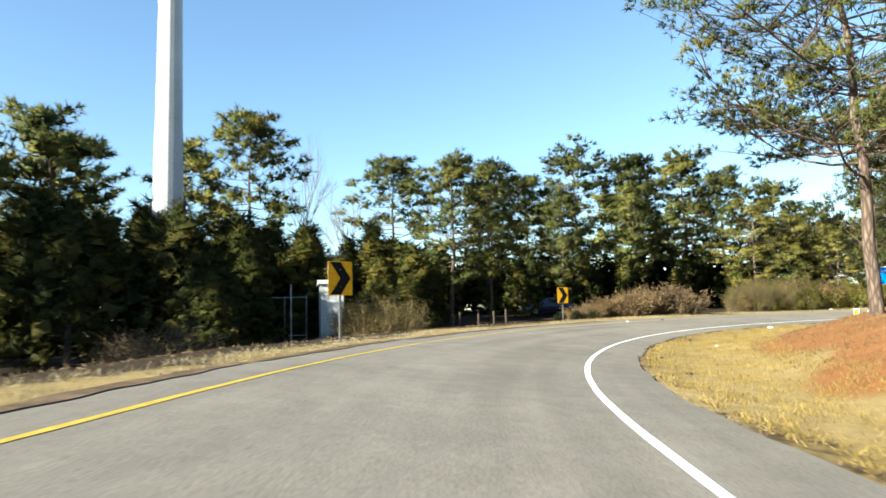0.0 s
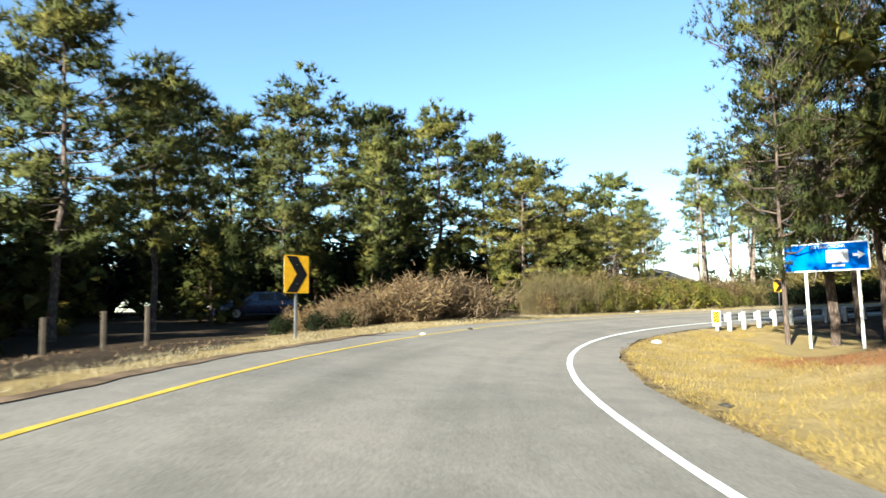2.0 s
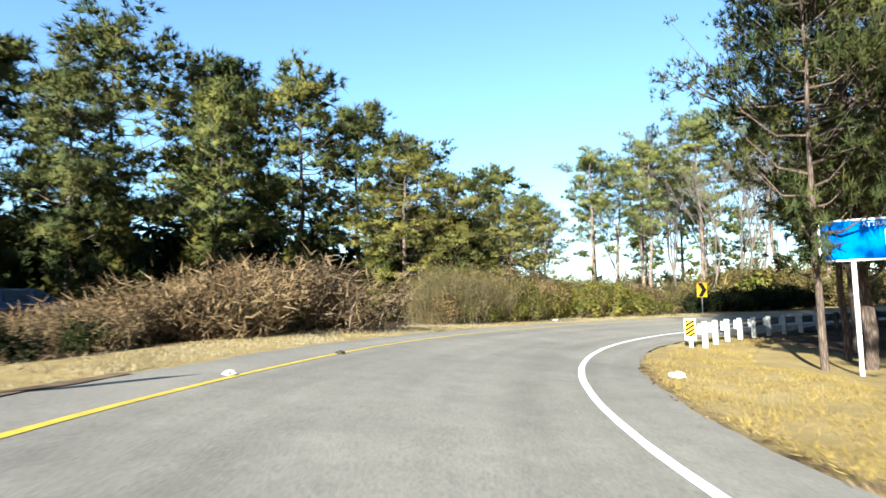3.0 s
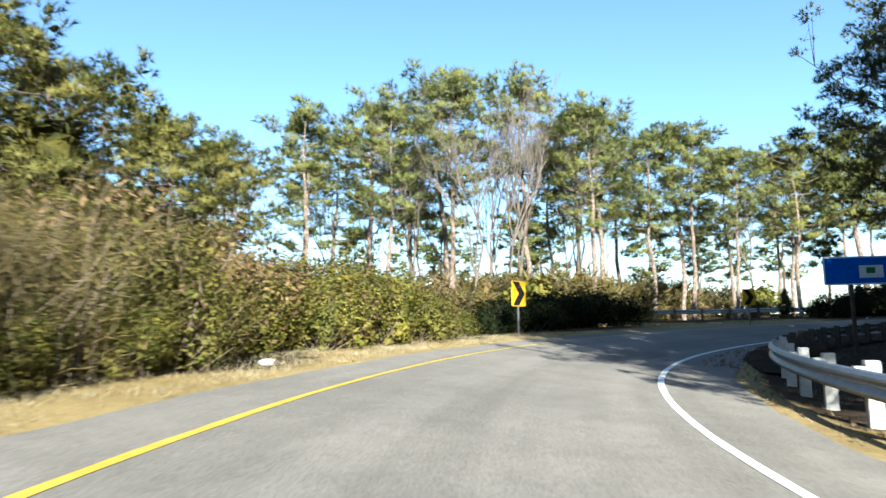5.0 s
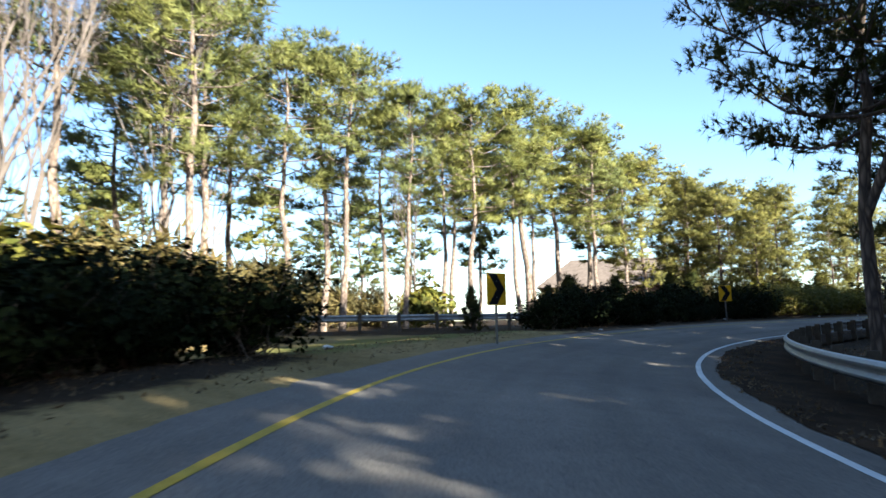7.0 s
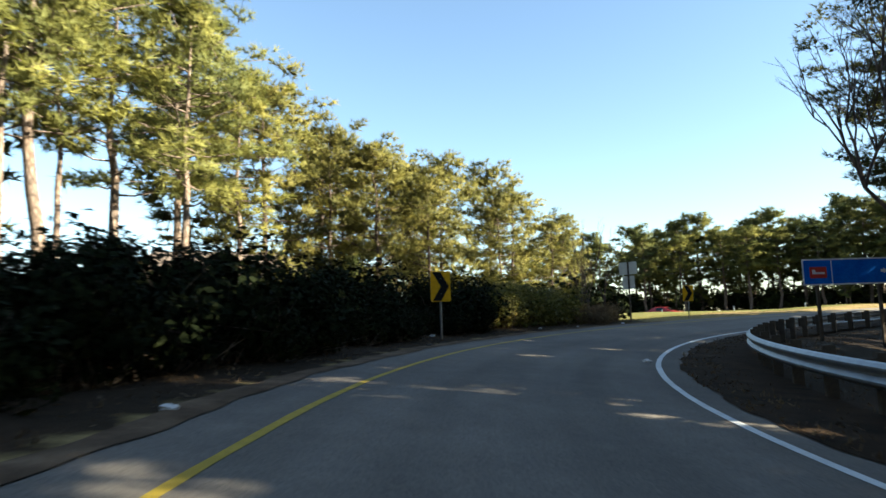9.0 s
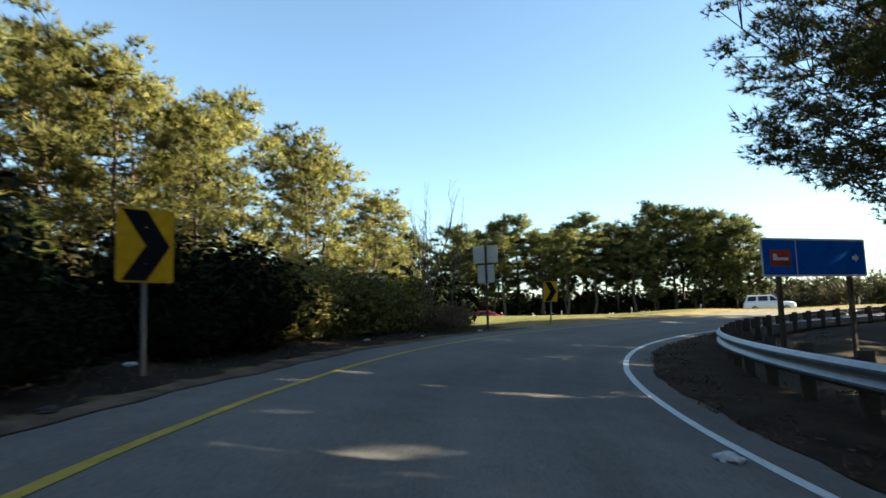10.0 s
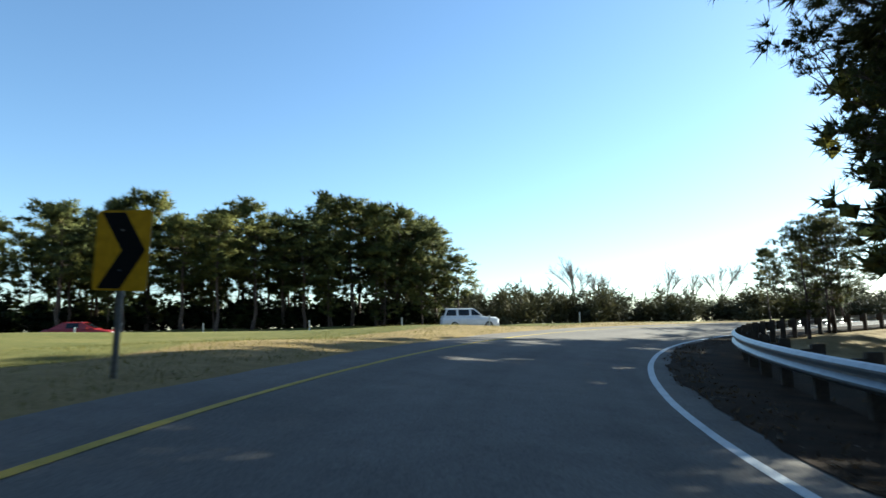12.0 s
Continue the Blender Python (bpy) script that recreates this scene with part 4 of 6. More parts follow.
def cedar(seed, height, spread, count, mat=None, fine=0.145, per=13):
    """A dense evergreen with foliage to the ground and an uneven outline."""
    rng = np.random.default_rng(seed)
    wood = Wood()
    wood.add(np.array([(0, 0, -0.3), (0.05, 0, height * 0.5), (0, 0.05, height * 0.97)]), np.array((0.16, 0.1, 0.015)), 7)
    cs, outs, hearts = [], [], []
    lobes = 60
    for k in range(lobes):
        q = (k + rng.uniform()) / lobes
        az = k * 2.399 + rng.normal() * 0.4
        rad = spread * (1 - q**1.6) * rng.uniform(0.3, 1.1) + 0.1
        c0 = np.array((math.cos(az) * rad, math.sin(az) * rad, height * (0.03 + 0.93 * q)))
        wood.add(np.stack([(0, 0, max(0.1, c0[2] - 0.35 * rad)), c0]), np.array((0.03, 0.008)), 4)
        n = count // lobes
        o = unit(rng.normal(size=(n, 3))) * (rng.uniform(0.1, 1, (n, 1)) ** 0.45)
        size = spread * rng.uniform(0.22, 0.4)
        hearts.append((*c0, size, *unit(np.array((c0[0], c0[1], 0.3 * spread)))))
        cs.append(c0 + o * np.array((size, size, size * 1.25)))
        outs.append(unit(o * 0.8 + unit(np.array((c0[0], c0[1], 0.3 * spread)))[None] * 0.7))
    c, out = np.concatenate(cs), np.concatenate(outs)
    v, n = tufts(c, spread * fine * rng.uniform(0.6, 1.3, len(c)), out, per, 1.9, 0.24, rng)
    q = np.array(hearts)
    hv, hn = tufts(q[:, :3], q[:, 3], q[:, 4:], 0, 1, 1, rng, 0.75)
    v, n = np.concatenate([v, hv]), np.concatenate([n, hn])
    return wood.mesh("trunk", BARK), soft_mesh("crown", v, n, mat or CEDAR)


def bare_tree(seed, height, spread, forks=5, mat=None, thick=1.0, stem=0.36, keep=0.55):
    """A leafless tree that forks over and over."""
    rng = np.random.default_rng(seed)
    wood, fine = Wood(), Wood()

    def grow(p, way, length, r, depth):
        s = np.linspace(0, 1, 4)
        pts = p + way * length * s[:, None] + np.cumsum(rng.normal(size=(4, 3)) * 0.05 * length, axis=0) * s[:, None]
        (wood if depth >= forks - 1 else fine).add(pts, r * (1 - 0.4 * s), 5 if depth > 1 else 3)
        if depth == 0:
            return
        for _ in range(3 if depth > 2 else 2 + rng.integers(0, 2)):
            w = unit(way + rng.normal(size=3) * 0.42 * spread + np.array((0, 0, 0.12)))
            grow(pts[rng.integers(2, 4)], w, length * rng.uniform(0.55, 0.8), r * keep, depth - 1)

    grow(np.array((0, 0, -0.3)), np.array((0.02, 0.03, 1.0)), height * stem, 0.011 * height * thick, forks)
    return wood.mesh("trunk", mat or TWIG), fine.mesh("crown", mat or TWIG)


def shrub(seed, sx, sy, height, count, size, mat, twigs=26, core_count=130, lump=9):
    """Meshes of a leafy bush: stems, and leaves over lumpy boughs. Base at the origin."""
    rng = np.random.default_rng(seed)
    wood = Wood()
    cs, ns = [], []
    for k in range(lump):
        q = rng.uniform(0, 1)
        az = rng.uniform(0, 2 * np.pi)
        rad = math.sqrt(rng.uniform(0, 1)) * 0.72
        c0 = np.array((math.cos(az) * rad * sx, math.sin(az) * rad * sy, height * (0.22 + 0.5 * q * (1 - 0.35 * rad))))
        n = count // lump
        o = unit(rng.normal(size=(n, 3)))
        rr = rng.uniform(0.35, 1, (n, 1)) ** 0.4
        ext = np.array((sx * rng.uniform(0.3, 0.5), sy * rng.uniform(0.3, 0.5), height * rng.uniform(0.22, 0.36)))
        c = c0 + o * rr * ext * (1 + 0.16 * np.sin(o[:, :1] * 9 + k) + 0.12 * np.sin(o[:, 2:] * 13 + k))
        keep = c[:, 2] > 0.03
        cs.append(c[keep])
        ns.append(o[keep] + np.array((0, 0, 0.4)))
    c, nrm = np.concatenate(cs), np.concatenate(ns)
    for k in range(twigs):
        tip = c[rng.integers(0, len(c))] * rng.uniform(0.9, 1.12)
        root = np.array((rng.normal() * 0.17 * sx, rng.normal() * 0.17 * sy, -0.15))
        mid = (root + tip) / 2 + rng.normal(size=3) * 0.12 * height
        wood.add(np.stack([root, mid, tip]), np.array((0.013, 0.008, 0.003)) * (0.6 + height * 0.25), 4)
    heart = c[rng.integers(0, len(c), core_count)] * np.array((0.7, 0.7, 0.72))
    hv, hn = tufts(heart, np.full(core_count, 0.075 * height * (130 / core_count) ** 0.4), unit(heart), 1, 0.6, 0.3, rng, 0.9)
    lv = leaves(c, nrm, size, rng).reshape(-1, 4, 3)
    v = np.concatenate([hv.reshape(-1, 3, 3), lv[:, [0, 1, 2]], lv[:, [0, 2, 3]]]).reshape(-1, 3)
    return wood.mesh("branchwork", TWIG), soft_mesh("foliage", v, np.concatenate([hn, np.repeat(nrm, 3, axis=0), np.repeat(nrm, 3, axis=0)]), mat)


def brush(seed, sx, sy, height, count, mat, blade=0.5, width=0.022, stems=40):
    """Meshes of a wiry thicket: canes, and thin twigs and dry leaves along them."""
    rng = np.random.default_rng(seed)
    wood = Wood()
    cs, ws = [], []
    for k in range(stems):
        az, rad = rng.uniform(0, 2 * np.pi), math.sqrt(rng.uniform()) * 0.8
        root = np.array((math.cos(az) * rad * sx, math.sin(az) * rad * sy, -0.1))
        top = height * (1 - 0.45 * rad**2) * rng.uniform(0.55, 1.1)
        out = np.array((math.cos(az), math.sin(az), 0)) * rng.uniform(0, 0.6)
        s = np.linspace(0, 1, 5)
        pts = root + np.c_[out[0] * s**2, out[1] * s**2, top * (s - 0.15 * s**3)] + np.cumsum(rng.normal(size=(5, 3)) * 0.07, axis=0) * s[:, None]
        wood.add(pts, np.array((0.016, 0.013, 0.01, 0.007, 0.003)), 3)
        n = count // stems
        q = rng.uniform(0.12, 1, n)
        p = np.stack([np.interp(q, s, pts[:, j]) for j in range(3)], 1) + rng.normal(size=(n, 3)) * 0.16
        cs.append(p)
        ws.append(rng.normal(size=(n, 3)) * 0.8 + np.array((0, 0, 0.9)) + out * 1.2)
    v = blades(np.concatenate(cs), np.concatenate(ws), blade, width, rng, 0.15)
    return wood.mesh("branchwork", TWIG), tri_mesh("foliage", v, mat)


def thing_of(name, trunk, crown, label, category, group, leafy="crown"):
    """An Empty with a trunk and a crown, far below until it is copied."""
    t = empty(name, 0, 0, 0)
    wood = child("trunk" if leafy == "crown" else "branchwork", trunk, t)
    if leafy != "crown":
        tagged(wood, kind="stuff")
    if crown:
        tagged(child(leafy, crown, t), kind="stuff")
    return tagged(t, label, category, group)


USED = set()


def plant(master, x, y, height=None, own=1.0, turn=None, squash=1.0, dz=0.0):
    """Copies a master to a place on the ground, scaled from its own height to the given one."""
    k = (height / own) if height else 1.0
    a = RNG.uniform(0, 360) if turn is None else turn
    m = Matrix.Translation((x, y, gz(x, y) + dz)) @ Matrix.Rotation(radians(a), 4, "Z")
    kx = k * squash
    if master.name not in USED:
        USED.add(master.name)
        ob = master
    else:
        ob = copy_thing(master, Matrix.Identity(4))
    ob.matrix_basis = m @ Matrix.Diagonal((kx, kx, k, 1))
    return ob


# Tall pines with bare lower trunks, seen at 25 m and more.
TALL = [thing_of("pine_tree", *pine(11 + k, 18, b, sp, 36, 12, 0.31, 14, 1.05, long=1.45, wide=0.19, core=0.14, bark=SUNLIT_BARK), "tall pine with a bare lower trunk and green-yellow crown", "tree", "tall pines round the ramp") for k, (b, sp) in enumerate([(0.46, 3.6), (0.4, 3.9), (0.55, 3.2), (0.44, 4.2), (0.56, 3.4)])]
FAR = [thing_of("pine_tree", *pine(21 + k, 18, b, sp, 34, 7, 0.52, 10, 1.25, wide=0.25, core=0.42, leaf=FAR_NEEDLES), "distant tall pine with a rounded crown", "tree", "distant pines") for k, (b, sp) in enumerate([(0.36, 3.6), (0.3, 4.0), (0.44, 3.3)])]
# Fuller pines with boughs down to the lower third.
FULL = [thing_of("pine_tree", *pine(31 + k, 17, b, sp, 52, 11, 0.38, 14, 1.2, long=1.45, wide=0.2, core=0.36, leaf=SHADED_NEEDLES), "full pine with dense boughs low on the trunk", "tree", "full pines beside the ramp") for k, (b, sp) in enumerate([(0.26, 4.3), (0.2, 4.0), (0.33, 4.2), (0.28, 3.7)])]
DEEP = [thing_of("pine_tree", *pine(41 + k, 17, b, 4.4, 46, 5, 0.6, 7, 1.2, wide=0.3, core=0.7, leaf=SHADED_NEEDLES), "full dark pine standing inside the loop", "tree", "pines inside the loop") for k, b in enumerate((0.08, 0.16))]
GOLD = [thing_of("pine_tree", *pine(61 + k, 17, b, 4.4, 54, 10, 0.37, 13, 1.2, long=1.45, wide=0.21, core=0.32, leaf=SUNLIT_NEEDLES), "full pine with golden-green boughs in the sun", "tree", "golden pines beside the ramp") for k, b in enumerate((0.1, 0.2))]
GOLD_NEAR = [thing_of("pine_tree", *pine(65 + k, 11, 0.22, 3.1, 46, 12, 0.22, 14, 0.72, long=1.4, wide=0.19, core=0.2, leaf=SUNLIT_NEEDLES), "young pine with golden-green boughs behind brush", "tree", "golden pines beside the ramp") for k in range(2)]
MID = [thing_of("pine_tree", *pine(45 + k, 16, 0.2, 4.6, 50, 14, 0.3, 12, 1.0, long=1.45, wide=0.2, leaf=SHADED_NEEDLES), "dense dark pine inside the bend", "tree", "pines inside the loop") for k in range(2)]
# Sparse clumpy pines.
THIN = [thing_of("pine_tree", *pine(51 + k, 17, 0.35, 3.3, 17, 14, 0.28, 13, 0.85, wide=0.19, core=0.2, sparse=0.25, bark=SUNLIT_BARK), "thin pine with separate clumps of needles", "tree", "thin pines in the gap") for k in range(2)]
CEDARS = [thing_of("cedar_tree", *cedar(71 + k, 8, sp, 480), "dense dark cedar with foliage down to the ground", "tree", "cedars beside the ramp") for k, sp in enumerate((2.3, 1.9, 2.7))]
NEAR_CEDARS = [thing_of("cedar_tree", *cedar(75 + k, 8, sp, 1440, None, 0.082, 11), "dark feathery cedar with foliage down to the verge", "tree", "cedars beside the ramp") for k, sp in enumerate((2.3, 2.6))]
BARE = [thing_of("bare_tree", *bare_tree(91 + k, 13, sp, 6, PALE_TWIG, 0.8, 0.4, 0.6), "leafless grey-brown tree with fine branches", "tree", "leafless trees") for k, sp in enumerate((0.42, 0.55))]


def set_out(kind, own, rows, wide=1.0):
    for n, (x, y, top) in enumerate(rows):
        plant(kind[n % len(kind)], x, y, top - 1.5 - gz(x, y), own, squash=wide * RNG.uniform(0.9, 1.15))


# x, y and the height of the tree's top.
set_out(FULL, 17, [(1.2, 46.7, 13.2), (-4.3, 69.4, 18.8), (6.0, 66.0, 17.4), (10.2, 70.2, 16.8), (16.5, 71.4, 19.5), (-13.7, 47.9, 17.4), (4.6, 52.5, 13.1), (23.7, 73.2, 19.4), (28.5, 73.0, 18.8), (32.1, 70.8, 17.0), (39.0, 73.0, 16.0), (20.5, 66.5, 15.0), (40.8, 67.3, 12.6), (13.0, 64.0, 14.0)])
set_out(TALL, 18, [(44.8, 64.8, 10.8), (55.1, 76.2, 14.0), (65.0, 76.0, 19.0), (69.5, 66.4, 22.1), (72.5, 60.2, 21.6), (79.0, 56.0, 20.5), (83.8, 50.2, 19.5), (80.6, 49.1, 18.0), (84.4, 41.1, 17.1), (79.5, 45.7, 15.8), (91.4, 41.5, 17.0), (91.1, 30.6, 17.1), (92.9, 34.7, 16.4), (88.3, 46.5, 17.6), (78.0, 58.0, 19.5), (86.5, 56.0, 18.4), (95.0, 26.5, 15.5), (88.5, 37.0, 16.2), (82.5, 61.5, 18.6)])
set_out(FAR, 18, [(62.0, 108.0, 17.0), (70.0, 112.0, 17.0), (54.0, 104.0, 16.0), (78.0, 116.0, 17.0), (98.0, 38.0, 17.0), (101.0, 27.0, 16.8), (58.0, 84.0, 18.0)])
set_out(TALL, 18, [(60.0, 66.0, 17.0), (70.0, 54.6, 18.0), (64.5, 63.5, 19.0), (80.0, 52.0, 18.0), (87.0, 42.5, 16.5)])
set_out(TALL, 18, [(68.0, 72.5, 20.5), (71.5, 78.0, 19.5), (77.5, 74.0, 19.0)])
set_out(THIN, 17, [(62.8, 74.8, 19.2), (66.0, 70.8, 18.3), (57.5, 70.5, 13.5), (51.0, 72.0, 13.0)])
set_out(TALL, 18, [(91.0, 35.5, 19.0), (94.5, 32.5, 19.0), (97.0, 29.0, 18.0)], 1.25)
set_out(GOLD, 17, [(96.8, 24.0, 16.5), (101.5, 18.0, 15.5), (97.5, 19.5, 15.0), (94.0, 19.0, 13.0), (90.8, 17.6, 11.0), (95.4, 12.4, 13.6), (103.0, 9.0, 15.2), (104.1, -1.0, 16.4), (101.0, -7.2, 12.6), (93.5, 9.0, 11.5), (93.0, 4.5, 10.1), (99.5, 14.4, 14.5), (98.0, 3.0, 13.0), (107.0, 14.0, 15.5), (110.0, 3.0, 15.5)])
set_out(FAR, 18, [(98.7, -60.0, 16.4), (91.6, -62.2, 18.5), (104.0, -53.3, 15.5), (86.0, -61.0, 17.0), (82.0, -62.5, 15.0), (95.0, -64.0, 17.5), (108.0, -55.0, 15.5), (113.0, -52.0, 15.2), (118.0, -50.0, 16.0), (88.8, -66.5, 17.0), (101.5, -63.0, 16.0), (124.0, -47.0, 15.0), (130.0, -45.0, 16.0), (110.5, -60.0, 16.0), (121.0, -56.0, 16.0), (136.0, -42.0, 15.0), (96.0, -58.2, 15.5), (88.5, -61.0, 17.5), (79.4, -61.8, 11.8), (84.2, -63.5, 15.8), (101.3, -56.5, 15.2)], 1.3)
set_out(FAR, 18, [(93.5, -60.5, 13.5), (106.0, -58.0, 12.0), (44.0, -63.0, 12.0), (37.0, -68.0, 13.0), (116.0, -55.0, 12.0)])
set_out(CEDARS, 8, [(-13.4, 33.4, 8.8), (-15.5, 24.5, 7.5), (-14.0, 15.0, 6.5), (-11.3, 37.5, 8.0), (-5.1, 54.9, 10.6), (-2.5, 50.0, 8.5), (-17.0, 30.0, 8.5), (-18.5, 19.0, 7.0), (-12.5, 10.0, 6.0), (-9.0, 47.0, 9.0), (-19.0, 12.0, 7.0), (-12.0, 43.0, 9.0), (-16.5, 37.0, 9.0)])
set_out(CEDARS, 8, [(7.5, 56.5, 7.5), (12.5, 60.0, 7.0), (19.0, 63.5, 7.5), (25.0, 66.5, 7.0), (31.0, 66.0, 8.0), (36.0, 64.0, 9.5), (94.8, 15.0, 7.5), (91.0, 12.5, 6.5), (96.0, 8.0, 7.0), (90.5, 2.0, 6.0)])
set_out(BARE, 13, [(64.5, 66.0, 17.5), (61.5, 61.0, 15.5), (66.2, 60.0, 17.5), (69.0, 60.5, 18.0), (-13.6, 64.2, 17.0), (-8.5, 62.0, 14.0), (71.0, 63.5, 18.5), (73.5, 57.5, 18.0), (66.5, 68.0, 18.0), (49.5, 68.5, 11.5), (46.5, 70.0, 11.0), (81.0, 55.5, 16.0), (85.5, 44.5, 13.0), (89.0, 49.5, 14.0), (72.5, 79.0, 15.0), (75.0, 75.5, 15.5), (77.5, 70.0, 16.5), (80.0, 65.5, 16.0), (82.0, 60.0, 15.0)])

set_out(CEDARS, 8, [(-17.8, 28.4, 8.6), (-14.8, 28.9, 7.8), (-15.3, 36.4, 8.6), (-11.1, 44.0, 9.4), (-9.6, 48.5, 9.8), (-12.7, 41.5, 9.4), (-4.6, 49.2, 8.6), (-16.2, 24.7, 7.2), (-11.5, 33.0, 7.0), (-20.0, 33.0, 9.0)], 1.35)
BARE_FAR = [thing_of("bare_tree", *bare_tree(97 + k, 13, 0.62, 6, PALE_TWIG, 1.15, 0.3, 0.68), "distant leafless tree with spreading branches", "tree", "distant leafless trees") for k in range(2)]
set_out(BARE_FAR, 13, [(63.1, -81.0, 15.4), (50.0, -84.0, 14.0), (43.0, -80.0, 14.5), (76.0, -84.0, 11.5), (57.0, -90.0, 14.5), (31.0, -78.0, 13.0), (69.0, -88.0, 12.0), (48.0, -79.0, 12.5)])
set_out(NEAR_CEDARS, 8, [(-3.1, 27.3, 3.7), (-1.5, 26.8, 3.2), (-2.4, 26.2, 3.3)], 2.0)
set_out(NEAR_CEDARS, 8, [(-2.6, 36.5, 4.6), (-1.6, 38.5, 4.8), (-2.7, 29.6, 4.4), (-1.5, 30.4, 4.2)], 1.4)
set_out(NEAR_CEDARS, 8, [(-11.7, 20.4, 6.3), (-10.7, 27.5, 7.4), (-9.2, 31.8, 6.2), (-8.3, 40.5, 7.5), (-1.5, 44.5, 7.5), (-6.3, 43.5, 7.0), (-9.4, 30.0, 5.0), (-8.8, 25.0, 4.8), (-7.2, 20.5, 3.8), (-3.5, 41.5, 6.5), (-7.0, 44.0, 7.0)], 1.2)
set_out(CEDARS, 8, [(0.5, 50.5, 8.0), (5.0, 60.5, 8.5), (9.5, 63.5, 8.5), (15.5, 66.0, 9.0), (22.0, 69.5, 9.0), (27.5, 70.0, 8.5), (34.0, 68.5, 8.5), (-6.5, 49.5, 9.0), (-10.5, 54.0, 10.0), (-21.0, 26.0, 9.0), (-22.0, 35.0, 10.0), (-20.0, 45.0, 11.0), (-16.0, 52.0, 11.0), (-24.0, 16.0, 8.5), (0.5, 58.0, 9.0), (-4.0, 63.0, 10.0)])

set_out(GOLD_NEAR, 11, [(43.2, 63.0, 9.6), (39.2, 62.4, 9.4), (36.4, 64.4, 11.4), (33.2, 66.2, 12.8)], 1.1)
set_out(DEEP, 17, [(52.0, 84.0, 12.5), (60.0, 88.0, 12.5), (47.0, 80.0, 11.5), (66.0, 92.0, 13.0), (43.0, 78.0, 12.0), (55.0, 90.0, 12.0)], 1.2)
# The first two stand out of view, added to shade the cedars.
set_out(FAR, 18, [(-31.0, 10.0, 18.5), (-35.0, 18.0, 18.0), (-33.0, 39.0, 18.0), (-27.0, 44.0, 17.0), (-30.0, 55.0, 18.0), (-22.0, 58.0, 18.0)])
for k in range(20):
    gx = 83 + k * 3.1 + RNG.uniform(-1, 1)
    plant(FAR[k % 3], gx, highway_y(gx) - 20 - RNG.uniform(0, 16), RNG.uniform(10, 16), 18, squash=RNG.uniform(1.0, 1.45))
for k in range(9):
    gx = 85 + k * 5.0 + RNG.uniform(-1.5, 1.5)
    plant(DEEP[k % 2], gx, highway_y(gx) - 22 - RNG.uniform(0, 10), RNG.uniform(9, 13), 17)
for k in range(20):
    a = radians(12 + k * 5.2)
    gx, gy = 50 + math.cos(a) * RNG.uniform(72, 92), 25 + math.sin(a) * RNG.uniform(72, 92)
    if not (50 < gx < 95 and gy > 78):
        plant(FAR[k % 3], gx, gy, RNG.uniform(13, 17), 18, squash=1.2)


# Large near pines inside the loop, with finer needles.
NEAR = [thing_of("pine_tree", *pine(131 + k, 14, b, sp, n, (12, 15, 10)[k], 0.25, 14, 0.68, sparse=0.08, lean=le, long=1.05, wide=0.12, fine=2, core=(0.0, 0.2, 0.0)[k], fork=(0.42, 0.3, 0.0)[k], bark=BARK, leaf=SHADED_NEEDLES), "large near pine with long open boughs over the verge", "tree", "large pines inside the loop") for k, (b, sp, n, le) in enumerate([(0.3, 6.8, 50, 0.02), (0.4, 5.4, 58, -0.02), (0.3, 5.8, 44, 0.03)])]
for n, (x, y, h, a) in enumerate([(14.8, 21.3, 15.6, 200), (56.7, 38.1, 13.5, 40), (69.2, 5.0, 15.0, 80), (18.9, 21.6, 15.0, 20), (28.5, 37.0, 16.0, 60), (32.0, 37.0, 16.5, 200), (66.2, -3.2, 12.0, 310), (67.5, 1.0, 12.0, 120), (67.6, 9.0, 14.5, 250), (30.6, 38.4, 13.5, 110)]):
    plant(NEAR[(0, 1, 1, 0, 2, 2, 1, 2, 2, 2)[n]], x, y, h, 14, a, (1.0, 0.85, 1.15, 1.0, 0.65, 0.65, 0.9, 1.0, 0.95, 0.6)[n])
# Pines added out of view to cast streaked shade on the ramp.
set_out(TALL, 18, [(66.0, 13.0, 15.0), (63.0, 6.0, 16.0), (58.0, 9.0, 16.5), (60.5, 0.0, 16.0), (67.2, 9.5, 12.5)])
set_out(DEEP, 17, [(56.5, -13.5, 18.5), (59.5, -8.5, 17.5)], 0.85)
TWIGGY = thing_of("bare_tree", *bare_tree(111, 10, 0.62, 6, BARK, 0.9, 0.3, 0.6), "leafless tree with fine twigs reaching over the guardrail", "tree", "leafless trees")
plant(TWIGGY, 67.8, 25.5, 11.5, 10, 140)
# Pines added to cast shade on the ramp and on a sign.
set_out(MID, 16, [(33.6, 39.2, 15.5), (66.5, 10.5, 10.0)], 0.62)
set_out(MID, 16, [(25.9, 37.1, 13.6), (28.4, 37.0, 14.4)], 0.62)
set_out(MID, 16, [(60.3, 31.8, 14.0)], 0.85)
# Pines deeper inside the loop, most unseen, added to shade the ramp's far half.
set_out(MID, 16, [(63.0, 28.0, 14.0), (66.0, 16.5, 13.0), (58.0, 27.0, 17.0), (63.5, 24.0, 15.5), (65.0, -14.0, 7.4), (61.5, -19.0, 8.6), (58.0, -25.0, 9.5), (54.0, -31.0, 10.0)], 1.1)
